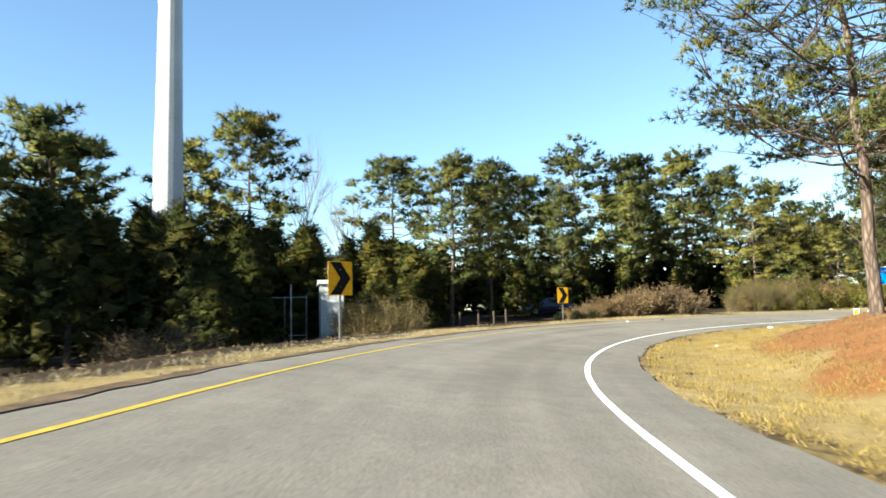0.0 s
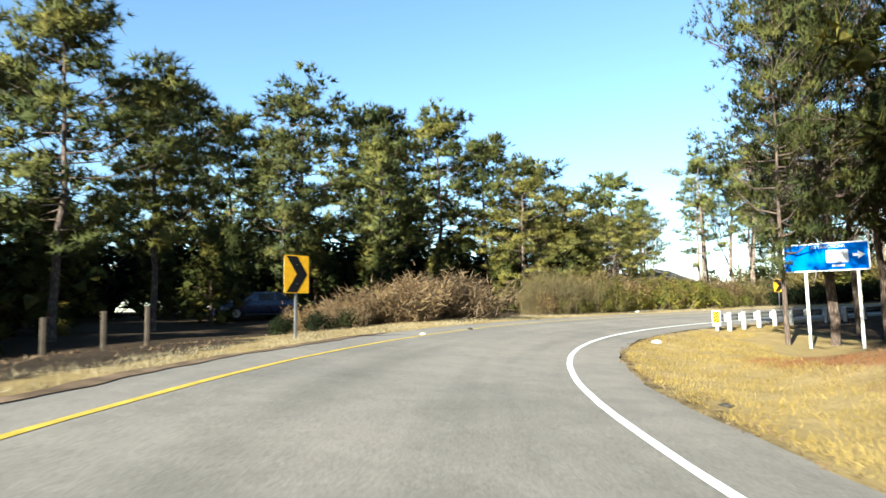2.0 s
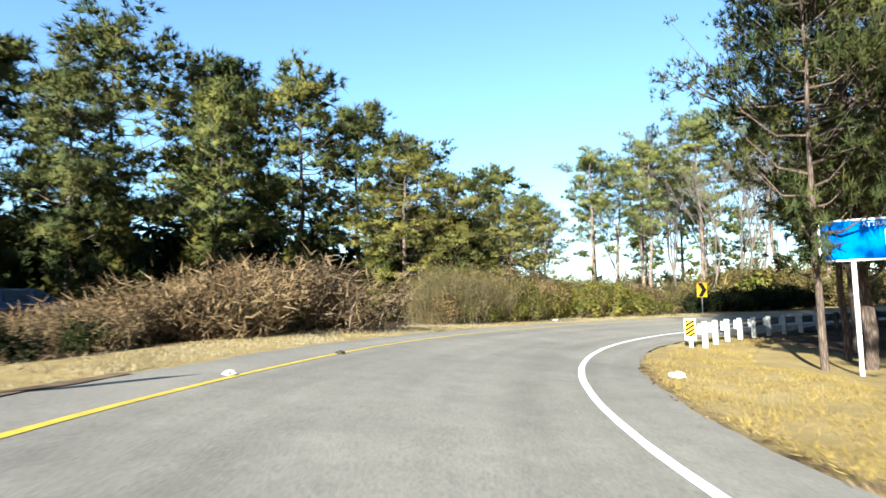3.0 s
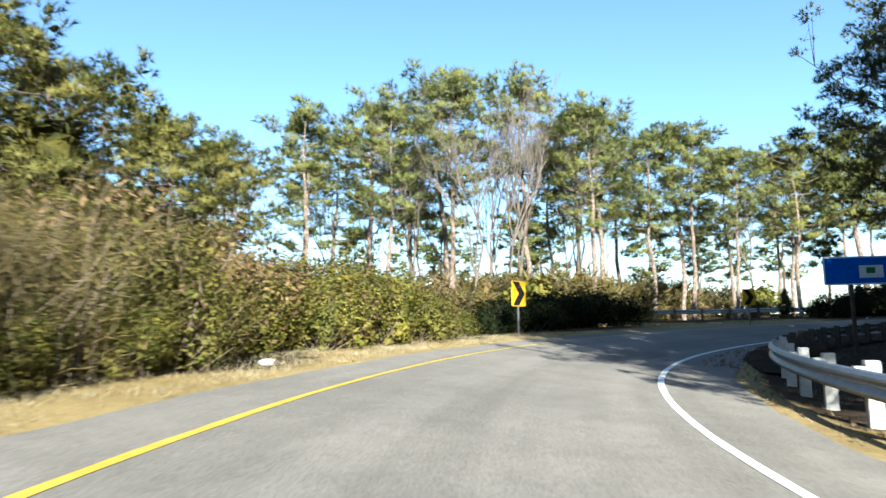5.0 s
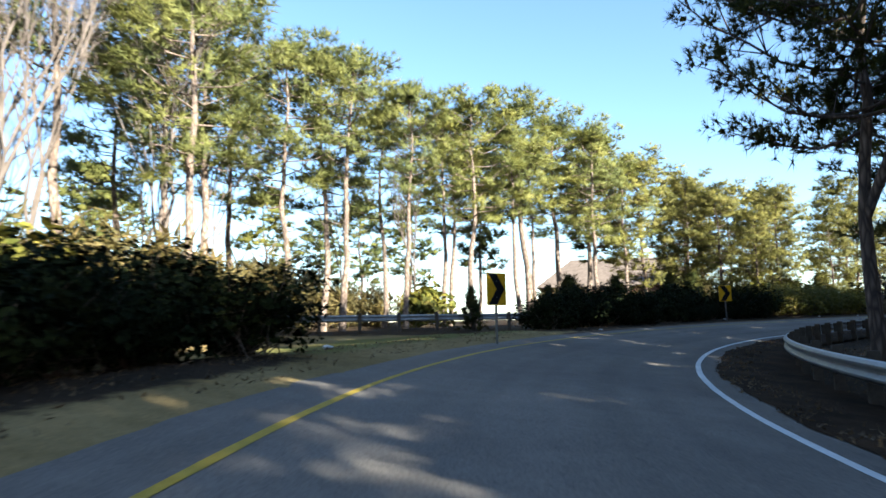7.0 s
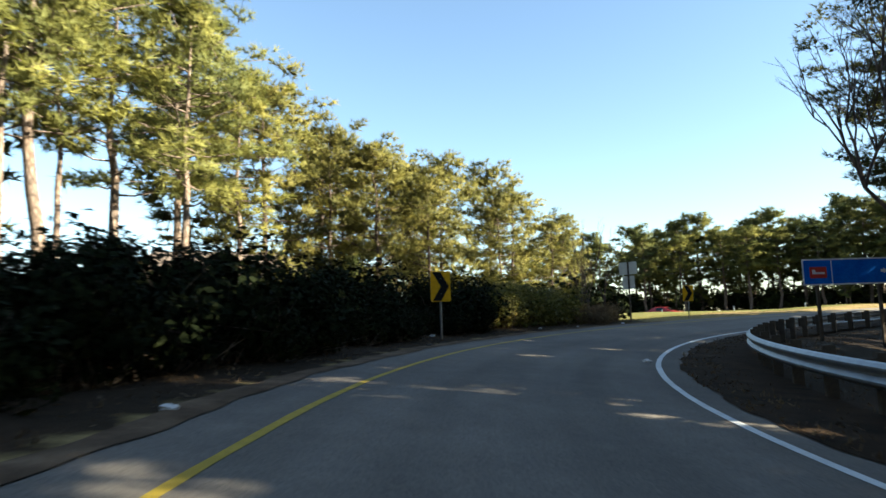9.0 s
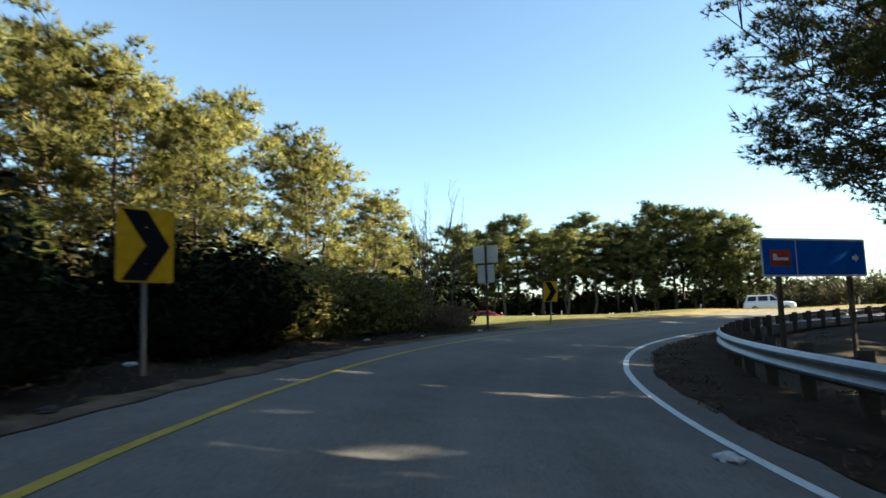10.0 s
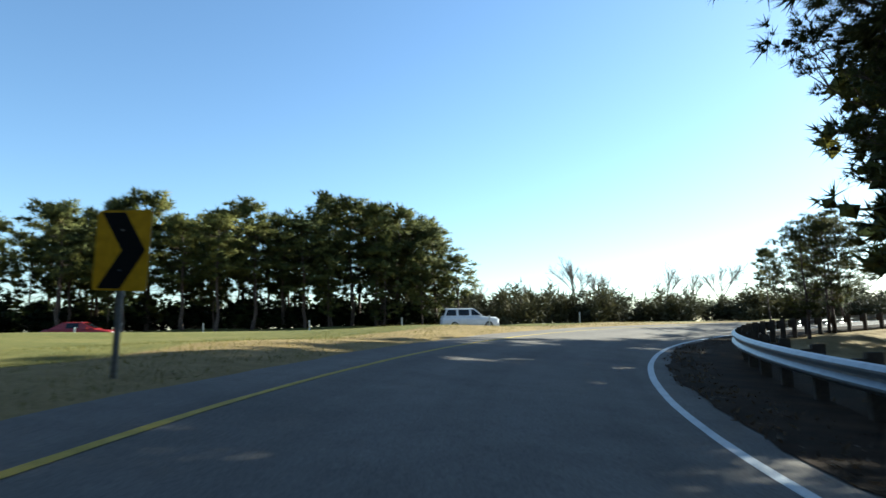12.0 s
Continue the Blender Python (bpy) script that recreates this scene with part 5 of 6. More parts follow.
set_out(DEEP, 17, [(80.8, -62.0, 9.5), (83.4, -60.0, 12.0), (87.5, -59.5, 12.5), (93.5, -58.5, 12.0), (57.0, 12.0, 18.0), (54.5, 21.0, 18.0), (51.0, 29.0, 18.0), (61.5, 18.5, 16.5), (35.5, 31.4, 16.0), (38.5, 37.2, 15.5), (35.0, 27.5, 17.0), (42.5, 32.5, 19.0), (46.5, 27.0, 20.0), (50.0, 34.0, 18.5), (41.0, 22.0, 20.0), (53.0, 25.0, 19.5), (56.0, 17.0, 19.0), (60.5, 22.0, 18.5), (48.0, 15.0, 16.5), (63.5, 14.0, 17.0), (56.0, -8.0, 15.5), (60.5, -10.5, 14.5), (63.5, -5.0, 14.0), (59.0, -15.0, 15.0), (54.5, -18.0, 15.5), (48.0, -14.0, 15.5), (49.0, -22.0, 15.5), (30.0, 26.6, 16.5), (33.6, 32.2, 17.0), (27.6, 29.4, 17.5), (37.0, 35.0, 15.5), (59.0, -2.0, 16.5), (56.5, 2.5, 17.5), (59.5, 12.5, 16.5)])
set_out(CEDARS, 8, [(36.5, 31.5, 6.0), (32.0, 30.0, 5.5), (44.5, 34.0, 5.0), (47.0, 31.0, 5.5), (56.0, 29.0, 5.5), (62.0, 17.0, 5.0), (60.0, 5.0, 5.5), (64.5, -2.0, 5.0), (40.0, 27.0, 5.0)])

# ---- bushes ----
NEAR_GREEN = [thing_of("shrub", *shrub(191 + k, 1.5, 1.4, 2.6, 8200, 0.04, SHRUB, 40, lump=17), "rounded green shrub with small yellow-green leaves at the verge", "shrub", "green shrubs beside the ramp", "foliage") for k in range(3)]
NEAR_SHADED = [thing_of("shrub", *shrub(211 + k, 1.8, 1.6, 2.6, 3000, 0.075, SHADED_SHRUB, 40, lump=14), "dense dark evergreen shrub at the verge", "shrub", "dark shrubs beside the ramp", "foliage") for k in range(3)]
GREEN_BUSH = [thing_of("shrub", *shrub(201 + k, 1.5, 1.4, 2.6, 900, 0.16, SHRUB), "rounded green shrub with small yellow-green leaves", "shrub", "green shrubs beside the ramp", "foliage") for k in range(3)]
SHADED_BUSH = [thing_of("shrub", *shrub(221 + k, 1.8, 1.6, 2.6, 620, 0.2, SHADED_SHRUB, core_count=70), "dark evergreen shrub in the shade", "shrub", "dark shrubs beside the ramp", "foliage") for k in range(3)]
VINE_BUSH = [thing_of("shrub", *shrub(241 + k, 1.5, 1.3, 2.2, 4600, 0.044, BROWN_LEAF, 60, lump=14), "brown tangle of dry vines over a shrub", "shrub", "brown vine tangles", "foliage") for k in range(2)]
WIRY = [thing_of("brush_thicket", *brush(261 + k, 1.6, 1.5, 2.6, 14000, OLIVE_BRUSH, 0.19, 0.0115, 90), "wiry olive-brown bush of thin canes", "shrub", "wiry thickets", "foliage") for k in range(3)]
TAN_BRUSH = [thing_of("brush_thicket", *brush(265 + k, 1.6, 1.4, 2.6, 8000, BROWN_LEAF, 0.15, 0.016, 80), "tangle of thin tan-brown canes and dead leaves", "shrub", "wiry thickets", "foliage") for k in range(2)]
FAR_THICKET = [thing_of("brush_thicket", *brush(275 + k, 1.8, 1.6, 2.6, 1500, HAZE_BRUSH, 0.5, 0.09, 16), "far dull olive-grey brush below the sky", "shrub", "distant thickets", "foliage") for k in range(2)]
THICKET = [thing_of("brush_thicket", *brush(271 + k, 1.8, 1.6, 2.6, 1500, OLIVE_BRUSH, 0.55, 0.07, 16), "distant olive-brown thicket of thin canes", "shrub", "distant thickets", "foliage") for k in range(2)]
DRY_BRUSH = [thing_of("brush_thicket", *brush(281 + k, 1.4, 1.2, 1.5, 4200, BROWN_LEAF, 0.28, 0.03), "dry brown brush with dead leaves", "shrub", "dry brush heaps", "foliage") for k in range(2)]


def bushes(kind, own, rows):
    for n, (x, y, h) in enumerate(rows):
        plant(kind[n % len(kind)], x, y, h, own, squash=RNG.uniform(0.95, 1.2))


def along(kind, own, u0, u1, n, d, h, dj=0.5, hj=0.12):
    """Bushes in a row beside the road, at an offset to the left. h: a height, or rows of (step, height)."""
    rows = h if isinstance(h, tuple) else ((u0, h),)
    for k in range(n):
        u = u0 + (u1 - u0) * (k + RNG.uniform(0.2, 0.8)) / n
        x, y, _ = on_axis(u, d + RNG.uniform(-dj, dj))
        top = float(np.interp(u, [r[0] for r in rows], [r[1] for r in rows]))
        plant(kind[k % len(kind)], float(x), float(y), top * RNG.uniform(1 - hj, 1 + hj), own, squash=RNG.uniform(0.95, 1.2))


MOUND = ((5.2, 1.3), (5.3, 2.1), (5.46, 2.8), (5.75, 2.4), (6.05, 1.85), (6.3, 2.0), (6.48, 2.15), (6.67, 1.6), (6.86, 1.0), (7.0, 0.7))
MOUND_BACK = ((5.35, 1.8), (5.45, 2.7), (5.6, 3.4), (5.8, 3.0), (6.1, 2.3), (6.4, 2.5), (6.67, 2.5), (6.85, 1.8), (7.0, 1.0))
bushes(DRY_BRUSH, 1.5, [(10.2, 42.6, 1.0), (13.2, 45.2, 1.9), (17.2, 47.6, 2.3), (12.4, 46.6, 1.8), (17.0, 49.6, 2.6), (10.0, 44.8, 1.2)])
bushes(VINE_BUSH, 2.2, [(11.4, 43.6, 1.3), (15.3, 46.6, 2.2), (14.8, 48.6, 2.5), (18.4, 48.6, 2.1), (12.2, 44.6, 1.6), (16.2, 47.4, 2.3), (14.2, 46.0, 2.0)])
bushes(WIRY, 2.6, [(-2.9, 25.7, 2.4), (-1.8, 26.0, 2.1)])
bushes(NEAR_SHADED, 2.6, [(9.0, 41.0, 0.8), (8.0, 41.6, 0.8), (10.4, 42.2, 0.8)])
along(WIRY, 2.6, 5.24, 5.75, 7, 5.6, MOUND, 0.4)
along(NEAR_GREEN, 2.6, 5.3, 5.72, 4, 4.5, 1.15, 0.2)
along(VINE_BUSH, 2.2, 5.26, 5.6, 3, 5.2, 1.7, 0.3)
along(WIRY, 2.6, 5.42, 6.3, 9, 7.4, MOUND_BACK)
along(TAN_BRUSH, 2.6, 5.75, 6.85, 9, 6.6, MOUND_BACK, 0.5, 0.16)
along(VINE_BUSH, 2.2, 4.35, 4.85, 5, 6.0, 1.9)
along(NEAR_GREEN, 2.6, 5.65, 6.9, 13, 5.1, MOUND)
along(VINE_BUSH, 2.2, 6.1, 6.6, 2, 5.7, MOUND)
along(VINE_BUSH, 2.2, 5.75, 6.85, 8, 6.2, MOUND_BACK)
along(NEAR_GREEN, 2.6, 5.7, 6.6, 6, 6.4, MOUND_BACK)
along(WIRY, 2.6, 6.1, 6.85, 6, 7.4, MOUND_BACK)
DOME = ((7.05, 0.9), (7.3, 1.7), (7.6, 1.75), (7.8, 1.85), (7.95, 1.5), (8.06, 1.0))
along(NEAR_SHADED, 2.6, 7.1, 8.05, 9, 5.6, DOME)
along(NEAR_SHADED, 2.6, 7.25, 8.0, 6, 7.2, ((7.2, 1.6), (7.8, 2.2), (8.0, 1.8)))
along(NEAR_SHADED, 2.6, 9.42, 10.5, 9, 5.2, ((9.25, 1.2), (9.6, 2.0), (10.1, 2.1), (10.5, 2.0)), 0.3)
along(NEAR_SHADED, 2.6, 10.45, 10.85, 3, 6.6, 2.4, 0.2)
along(NEAR_SHADED, 2.6, 10.85, 11.2, 3, 5.2, 2.3, 0.3)
# Low dark shrubs added to stand in for the verge's deep shade.
along(NEAR_SHADED, 2.6, 9.9, 11.1, 7, 4.3, 1.0, 0.15)
along(NEAR_SHADED, 2.6, 9.75, 11.2, 9, 7.6, ((9.75, 2.5), (10.3, 2.2), (10.7, 1.6), (11.2, 2.1)))
along(CEDARS, 8, 9.6, 11.4, 6, 11.0, ((9.6, 2.2), (11.4, 3.6)), 1.0)
along(NEAR_GREEN, 2.6, 11.15, 11.85, 6, 5.0, 2.1, 0.3)
along(GREEN_BUSH, 2.6, 11.2, 11.9, 5, 7.2, 2.8)
bushes(GREEN_BUSH, 2.6, [(61.0, 56.5, 3.6), (84.5, 44.0, 3.6), (80.0, 58.0, 4.0)])
bushes(SHADED_BUSH, 2.6, [(86.5, 8.0, 2.7), (87.8, 10.4, 2.7), (88.7, 6.0, 2.4), (86.4, 12.2, 2.2)])
# Dark bushes added to close the bright gaps low in the wood.
for k in range(15):
    plant(SHADED_BUSH[k % 3], -4 + k * 3.0 + RNG.uniform(-1, 1), 64 + k * 0.9 + RNG.uniform(-2, 3), RNG.uniform(5.0, 7.6), 2.6, squash=1.0)

# Pines added mostly left of the view, to shade the wood's floor.
set_out(DEEP, 17, [(-22.0, 14.0, 12.0), (-25.0, 20.0, 13.0), (-26.0, 27.0, 14.0), (-30.0, 20.0, 15.0), (-28.0, 34.0, 15.0), (-20.0, 8.0, 10.0), (-24.0, 40.0, 14.0), (-21.5, 26.0, 11.5), (-19.0, 32.5, 8.0), (-25.0, 31.0, 14.0)])
bushes(DRY_BRUSH, 1.5, [(83.6, 13.2, 1.0), (84.3, 12.2, 1.1), (82.8, 14.5, 0.9), (84.9, 11.0, 1.0), (-7.2, 16.5, 1.5)])
for k in range(46):
    gx = 6 + k * 1.75 + RNG.uniform(-1, 1)
    plant(FAR_THICKET[k % 2], gx, -64 - RNG.uniform(0, 14) + 0.1 * (gx - 60), RNG.uniform(2.6, 5.6), 2.6, squash=RNG.uniform(1.0, 1.5))
for k in range(18):
    gx = 80 + k * 3.4 + RNG.uniform(-1, 1)
    plant(SHADED_BUSH[k % 3], gx, highway_y(gx) - 21 - RNG.uniform(0, 8), RNG.uniform(2.0, 3.6), 2.6, squash=1.4)
for k in range(26):
    gx = 78 + k * 3.0 + RNG.uniform(-1, 1)
    plant(SHADED_BUSH[k % 3], gx, highway_y(gx) - 32 - RNG.uniform(0, 6), RNG.uniform(3.6, 5.5), 2.6, squash=1.1)
for k in range(22):
    q = k / 21
    plant((THICKET, THICKET, VINE_BUSH)[k % 3][k % 2], 57 + 31 * q + RNG.uniform(-2, 2), 76 - 24 * q + RNG.uniform(-3, 5), RNG.uniform(1.6, 2.6), 2.5, squash=RNG.uniform(1.0, 1.4))
bushes(THICKET, 2.6, [(53.5, 58.5, 3.0), (57.0, 61.5, 3.2), (49.5, 60.0, 3.0), (90.0, 34.0, 3.2), (91.0, 28.0, 3.0), (89.0, 24.0, 3.4), (89.5, 19.0, 3.4)])


bushes(THICKET, 2.6, [(69.1, 58.6, 4.6), (68.7, 56.4, 5.0), (68.2, 54.3, 4.4), (72.4, 53.6, 4.2), (89.4, 55.2, 5.4), (90.8, 52.7, 5.0), (90.1, 50.1, 4.4), (91.2, 47.7, 3.8), (90.3, 45.2, 3.0), (66.0, 61.0, 4.8), (63.0, 62.5, 4.6), (70.5, 61.5, 5.0), (72.0, 79.5, 5.2), (74.5, 75.0, 5.6), (76.5, 71.5, 5.0), (78.5, 67.5, 5.4), (80.5, 63.0, 5.0), (82.0, 58.5, 4.6), (83.0, 54.5, 4.2), (75.5, 67.0, 4.6), (77.5, 62.0, 4.4)])


def saplings():
    stem, twigs = bare_tree(301, 6.6, 0.33, 4, BARK, 1.0)
    s1 = tagged(empty("sapling", 0, 0, 0), "slender leafless sapling beside the road", "tree", "bare saplings")
    child("trunk", stem, s1)
    tagged(child("crown", twigs, s1), kind="stuff")
    for n, (x, y, h, a) in enumerate([(83.9, 13.4, 5.6, 10), (84.3, 13.0, 4.9, 140), (84.0, 11.9, 5.0, 250), (84.9, 12.4, 3.6, 70)]):
        plant(s1, x, y, h, 6.6, a)


saplings()


def scatter_grass(name, rows, count, length, width, mat, label, seed, lean=0.6):
    """Blades over bands beside the road: rows of u from, u to, offset from, offset to."""
    rng = np.random.default_rng(seed)
    cs = []
    area = [abs((b - a) * (d - c)) for a, b, c, d in rows]
    for (a, b, c, d), k in zip(rows, area):
        n = int(count * k / sum(area))
        u, o = rng.uniform(a, b, n), rng.uniform(c, d, n)
        keep = np.sin(u * 31 + o * 5) + np.sin(u * 13 - o * 3) + rng.normal(size=n) * 0.8 > -0.5
        p = on_axis(u[keep], o[keep])
        paved = (o[keep] > EDGE_R) & (o[keep] < EDGE_L)
        p[:, 2] = np.where(paved, p[:, 2] + 0.014, ground_z(p[:, 0], p[:, 1]) - 0.01)
        cs.append(p)
    c = np.concatenate(cs)
    w = rng.normal(size=(len(c), 3)) * lean + np.array((0, 0, 1.0))
    w[:, 2] = np.abs(w[:, 2])
    tagged(new(name, tri_mesh(name, blades(c, w, length, width, rng, 0.15), mat)), label, "grass", kind="stuff")


scatter_grass("dry_grass", [(-0.5, 3.4, 3.15, 4.0), (3.4, 4.5, 3.2, 4.4), (4.5, 7.3, 3.2, 5.2)], 36000, 0.12, 0.011, DRY_GRASS, "pale dry grass along the outer edge of the ramp", 401)
scatter_grass("dry_grass", [(0.0, 4.6, -7.4, -3.6), (4.6, 5.8, -6.0, -3.9)], 60000, 0.12, 0.012, GOLD_GRASS, "short golden grass on the inner verge", 402)
scatter_grass("dry_grass", [(0.0, 3.6, -11.0, -6.5)], 22000, 0.13, 0.014, STRAW, "sparse brown straw over a red clay bank", 405)
scatter_grass("verge_grass", [(12.0, 15.5, 3.2, 9.5)], 30000, 0.1, 0.009, SHRUB, "short green grass between ramp and highway", 403)
scatter_grass("leaf_litter", [(0.0, 5.0, 3.8, 7.5), (7.3, 12.3, 3.4, 6.0), (0.0, 4.8, -4.3, -3.4), (5.6, 13.0, -6.5, -3.6), (6.6, 14.5, -3.6, -2.6)], 36000, 0.09, 0.03, STRAW, "fallen leaves and pine straw on the verge", 404, 2.5)

# ---- vehicles ----


def loft(sections, sym=True):
    """A closed skin through cross-sections: each (x, [(y, z), ...]) for the left half, mirrored."""
    bm = bmesh.new()
    rings = []
    for x, half in sections:
        full = half + [(-y, z) for y, z in reversed(half)]
        rings.append([bm.verts.new((x, y, z)) for y, z in full])
    k = len(rings[0])
    for a, b in zip(rings, rings[1:]):
        for i in range(k):
            j = (i + 1) % k
            bm.faces.new((a[i], a[j], b[j], b[i]))
    bm.faces.new(rings[0])
    bm.faces.new(rings[-1])
    return bm


def car(name, length, width, height, belt, hood, cabin, paint, label, category):
    """A car that points along +x. cabin: x fractions of the glass house's base and roof."""
    t = empty(name, 0, 0, 0)
    L, W = length / 2, width / 2
    g = 0.28

    def sec(x, top, k=1.0):
        return (x, [(0.0, g), (W * 0.9 * k, g), (W * k, g + 0.18), (W * k, belt * 0.72), (W * 0.96 * k, top - 0.03), (W * 0.8 * k, top), (0.0, top + 0.02)])

    body = [sec(-L, belt - 0.12, 0.9), sec(-L + 0.12, belt - 0.02, 0.97), sec(-L * 0.6, belt), sec(0, belt), sec(L * 0.45, belt - 0.02), sec(L * 0.55, hood), sec(L * 0.9, hood - 0.06, 0.95), sec(L, hood - 0.25, 0.85)]
    bm = loft(body)
    bmesh.ops.bevel(bm, geom=[e for e in bm.edges if e.calc_face_angle(0) > 0.6], offset=0.03, segments=2, affect="EDGES")
    shell = part("body", bm, paint, t, smooth=True)
    x0, x1, x2, x3 = (k * L for k in cabin)
    roof = loft([(x0, [(0, belt - 0.02), (W * 0.9, belt - 0.02), (W * 0.88, belt), (0, belt + 0.01)]), (x1, [(0, belt - 0.02), (W * 0.92, belt - 0.02), (W * 0.76, height - 0.05), (0, height)]), (x2, [(0, belt - 0.02), (W * 0.92, belt - 0.02), (W * 0.76, height - 0.06), (0, height - 0.01)]), (x3, [(0, belt - 0.02), (W * 0.9, belt - 0.02), (W * 0.88, belt), (0, belt + 0.01)])])
    part("cabin", roof, paint, t)
    gh = height - belt
    for s in (-1, 1):
        for a, b in ((0.03, 0.33), (0.36, 0.66), (0.69, 0.97)):
            lo0, lo1 = x0 + (x3 - x0) * a, x0 + (x3 - x0) * b
            hi0, hi1 = max(lo0, x1 + 0.04), min(lo1, x2 - 0.04)
            if hi1 - hi0 < 0.1:
                continue
            ylo, yhi = W * 0.915, W * 0.79
            z0, z1 = belt + gh * 0.1, height - gh * 0.2
            bmw = bmesh.new()
            pts = [(lo0 + 0.05, s * (ylo + 0.004), z0), (lo1 - 0.05, s * (ylo + 0.004), z0), (hi1 - 0.04, s * (yhi + 0.012), z1), (hi0 + 0.04, s * (yhi + 0.012), z1)]
            f = bmw.faces.new([bmw.verts.new(p) for p in pts])
            bmesh.ops.solidify(bmw, geom=[f], thickness=0.012)
            part("side_window", bmw, GLASS, t, "dark side glass")
    for xa, xb, nm in ((x0, x1, "rear_window"), (x3, x2, "windscreen")):
        bmw = bmesh.new()
        sgn = 1 if xa > 0 else -1
        pts = [(xa * 0.9 + xb * 0.1 + sgn * 0.02, -W * 0.8, belt + gh * 0.13), (xa * 0.9 + xb * 0.1 + sgn * 0.02, W * 0.8, belt + gh * 0.13), (xa * 0.15 + xb * 0.85 + sgn * 0.02, W * 0.68, height - gh * 0.16), (xa * 0.15 + xb * 0.85 + sgn * 0.02, -W * 0.68, height - gh * 0.16)]
        f = bmw.faces.new([bmw.verts.new(p) for p in pts])
        bmesh.ops.solidify(bmw, geom=[f], thickness=0.012)
        part(nm, bmw, GLASS, t)
    r = 0.36
    for sx in (-0.6, 0.62):
        for s in (-1, 1):
            bmt = bmesh.new()
            bmesh.ops.create_cone(bmt, cap_ends=True, segments=24, radius1=r, radius2=r, depth=0.24)
            bmesh.ops.bevel(bmt, geom=[e for e in bmt.edges if e.calc_face_angle(0) > 1], offset=0.04, segments=2, affect="EDGES")
            bmesh.ops.rotate(bmt, matrix=Matrix.Rotation(radians(90), 3, "X"), verts=bmt.verts)
            wheel = part("wheel", bmt, TYRE, t, "black tyre", True)
            wheel.location = (sx * L, s * (W - 0.11), r)
            bmr = bmesh.new()
            bmesh.ops.create_cone(bmr, cap_ends=True, segments=16, radius1=r * 0.62, radius2=r * 0.5, depth=0.05)
            bmesh.ops.rotate(bmr, matrix=Matrix.Rotation(radians(90 * s), 3, "X"), verts=bmr.verts)
            bmesh.ops.translate(bmr, vec=(0, s * 0.125, 0), verts=bmr.verts)
            part("rim", bmr, RIM, wheel, "alloy rim")
    for s in (-1, 1):
        part("headlight", box_bm(0.1, 0.34, 0.14, (L - 0.09, s * W * 0.62, hood - 0.28), 0.02), LAMP_CLEAR, t)
        part("tail_light", box_bm(0.08, 0.16, 0.3, (-L + 0.06, s * W * 0.74, belt - 0.42), 0.02), LAMP_RED, t)
        part("mirror", box_bm(0.12, 0.2, 0.14, (L * 0.3, s * (W + 0.08), belt - 0.02), 0.03), paint, t)
    part("bumper", box_bm(0.16, width * 0.92, 0.2, (L - 0.05, 0, 0.34), 0.04), paint, t)
    part("bumper", box_bm(0.16, width * 0.92, 0.22, (-L + 0.05, 0, 0.36), 0.04), paint, t)
    part("sill", box_bm(length * 0.44, 0.06, 0.12, (0, W - 0.02, 0.22), 0.015), TYRE, t)
    return tagged(t, label, category)


def road_z(x):
    return gz(x, highway_y(x)) + 0.08


suv = car("suv", 4.8, 1.9, 1.82, 1.12, 1.08, (-0.97, -0.86, 0.12, 0.42), PAINT_WHITE, "white sport utility vehicle on the highway", "car")
for s in (-1, 1):
    part("roof_rail", box_bm(2.0, 0.04, 0.05, (-0.9, s * 0.66, 1.8), 0.012), TYRE, suv)
SUV_X = 78.3
suv.matrix_world = pose(SUV_X, highway_y(SUV_X) - 3.0, road_z(SUV_X), 0, 0, 180 + math.degrees(math.atan(0.19)))
red = car("sedan_car", 4.6, 1.8, 1.45, 0.95, 0.9, (-0.8, -0.42, 0.12, 0.5), PAINT_RED, "dark red sedan on the highway", "car")
red.matrix_world = pose(105.5, highway_y(105.5) + 3.0, road_z(105.5), 0, 0, 180 + math.degrees(math.atan(0.19)))
silver = car("sedan_car", 4.5, 1.8, 1.45, 0.95, 0.9, (-0.8, -0.42, 0.12, 0.5), PAINT_SILVER, "silver sedan behind a red one on the highway", "car")
silver.matrix_world = pose(112.5, highway_y(112.5) + 3.0, road_z(112.5), 0, 0, 180 + math.degrees(math.atan(0.19)))
blue = car("sedan_car", 4.7, 1.85, 1.55, 1.0, 0.95, (-0.82, -0.5, 0.1, 0.48), PAINT_BLUE, "dark blue car parked in the shade under pines", "car")
blue.matrix_world = pose(9.9, 57.8, gz(9.9, 57.8), 0, 0, 196)


# ---- tower, shelter, fence ----
def tower():
    x, y = -16.05, 38.9
    t = empty("monopole_tower", x, y, gz(x, y))
    for z0, z1, r0, r1 in ((0, 12.5, 0.98, 0.82), (12.4, 24.5, 0.80, 0.66), (24.4, 42, 0.64, 0.46)):
        bm = bmesh.new()
        bmesh.ops.create_cone(bm, cap_ends=True, segments=18, radius1=r0, radius2=r1, depth=z1 - z0)
        bmesh.ops.translate(bm, vec=(0, 0, (z0 + z1) / 2), verts=bm.verts)
        part("section", bm, TOWER_PAINT, t)
    bm = bmesh.new()
    bmesh.ops.create_cone(bm, cap_ends=True, segments=18, radius1=1.25, radius2=1.25, depth=0.5)
    part("footing", bm, HIGHWAY, t, "concrete footing")
    tagged(t, "tall pale grey many-sided steel monopole behind cedars", "tower")


tower()


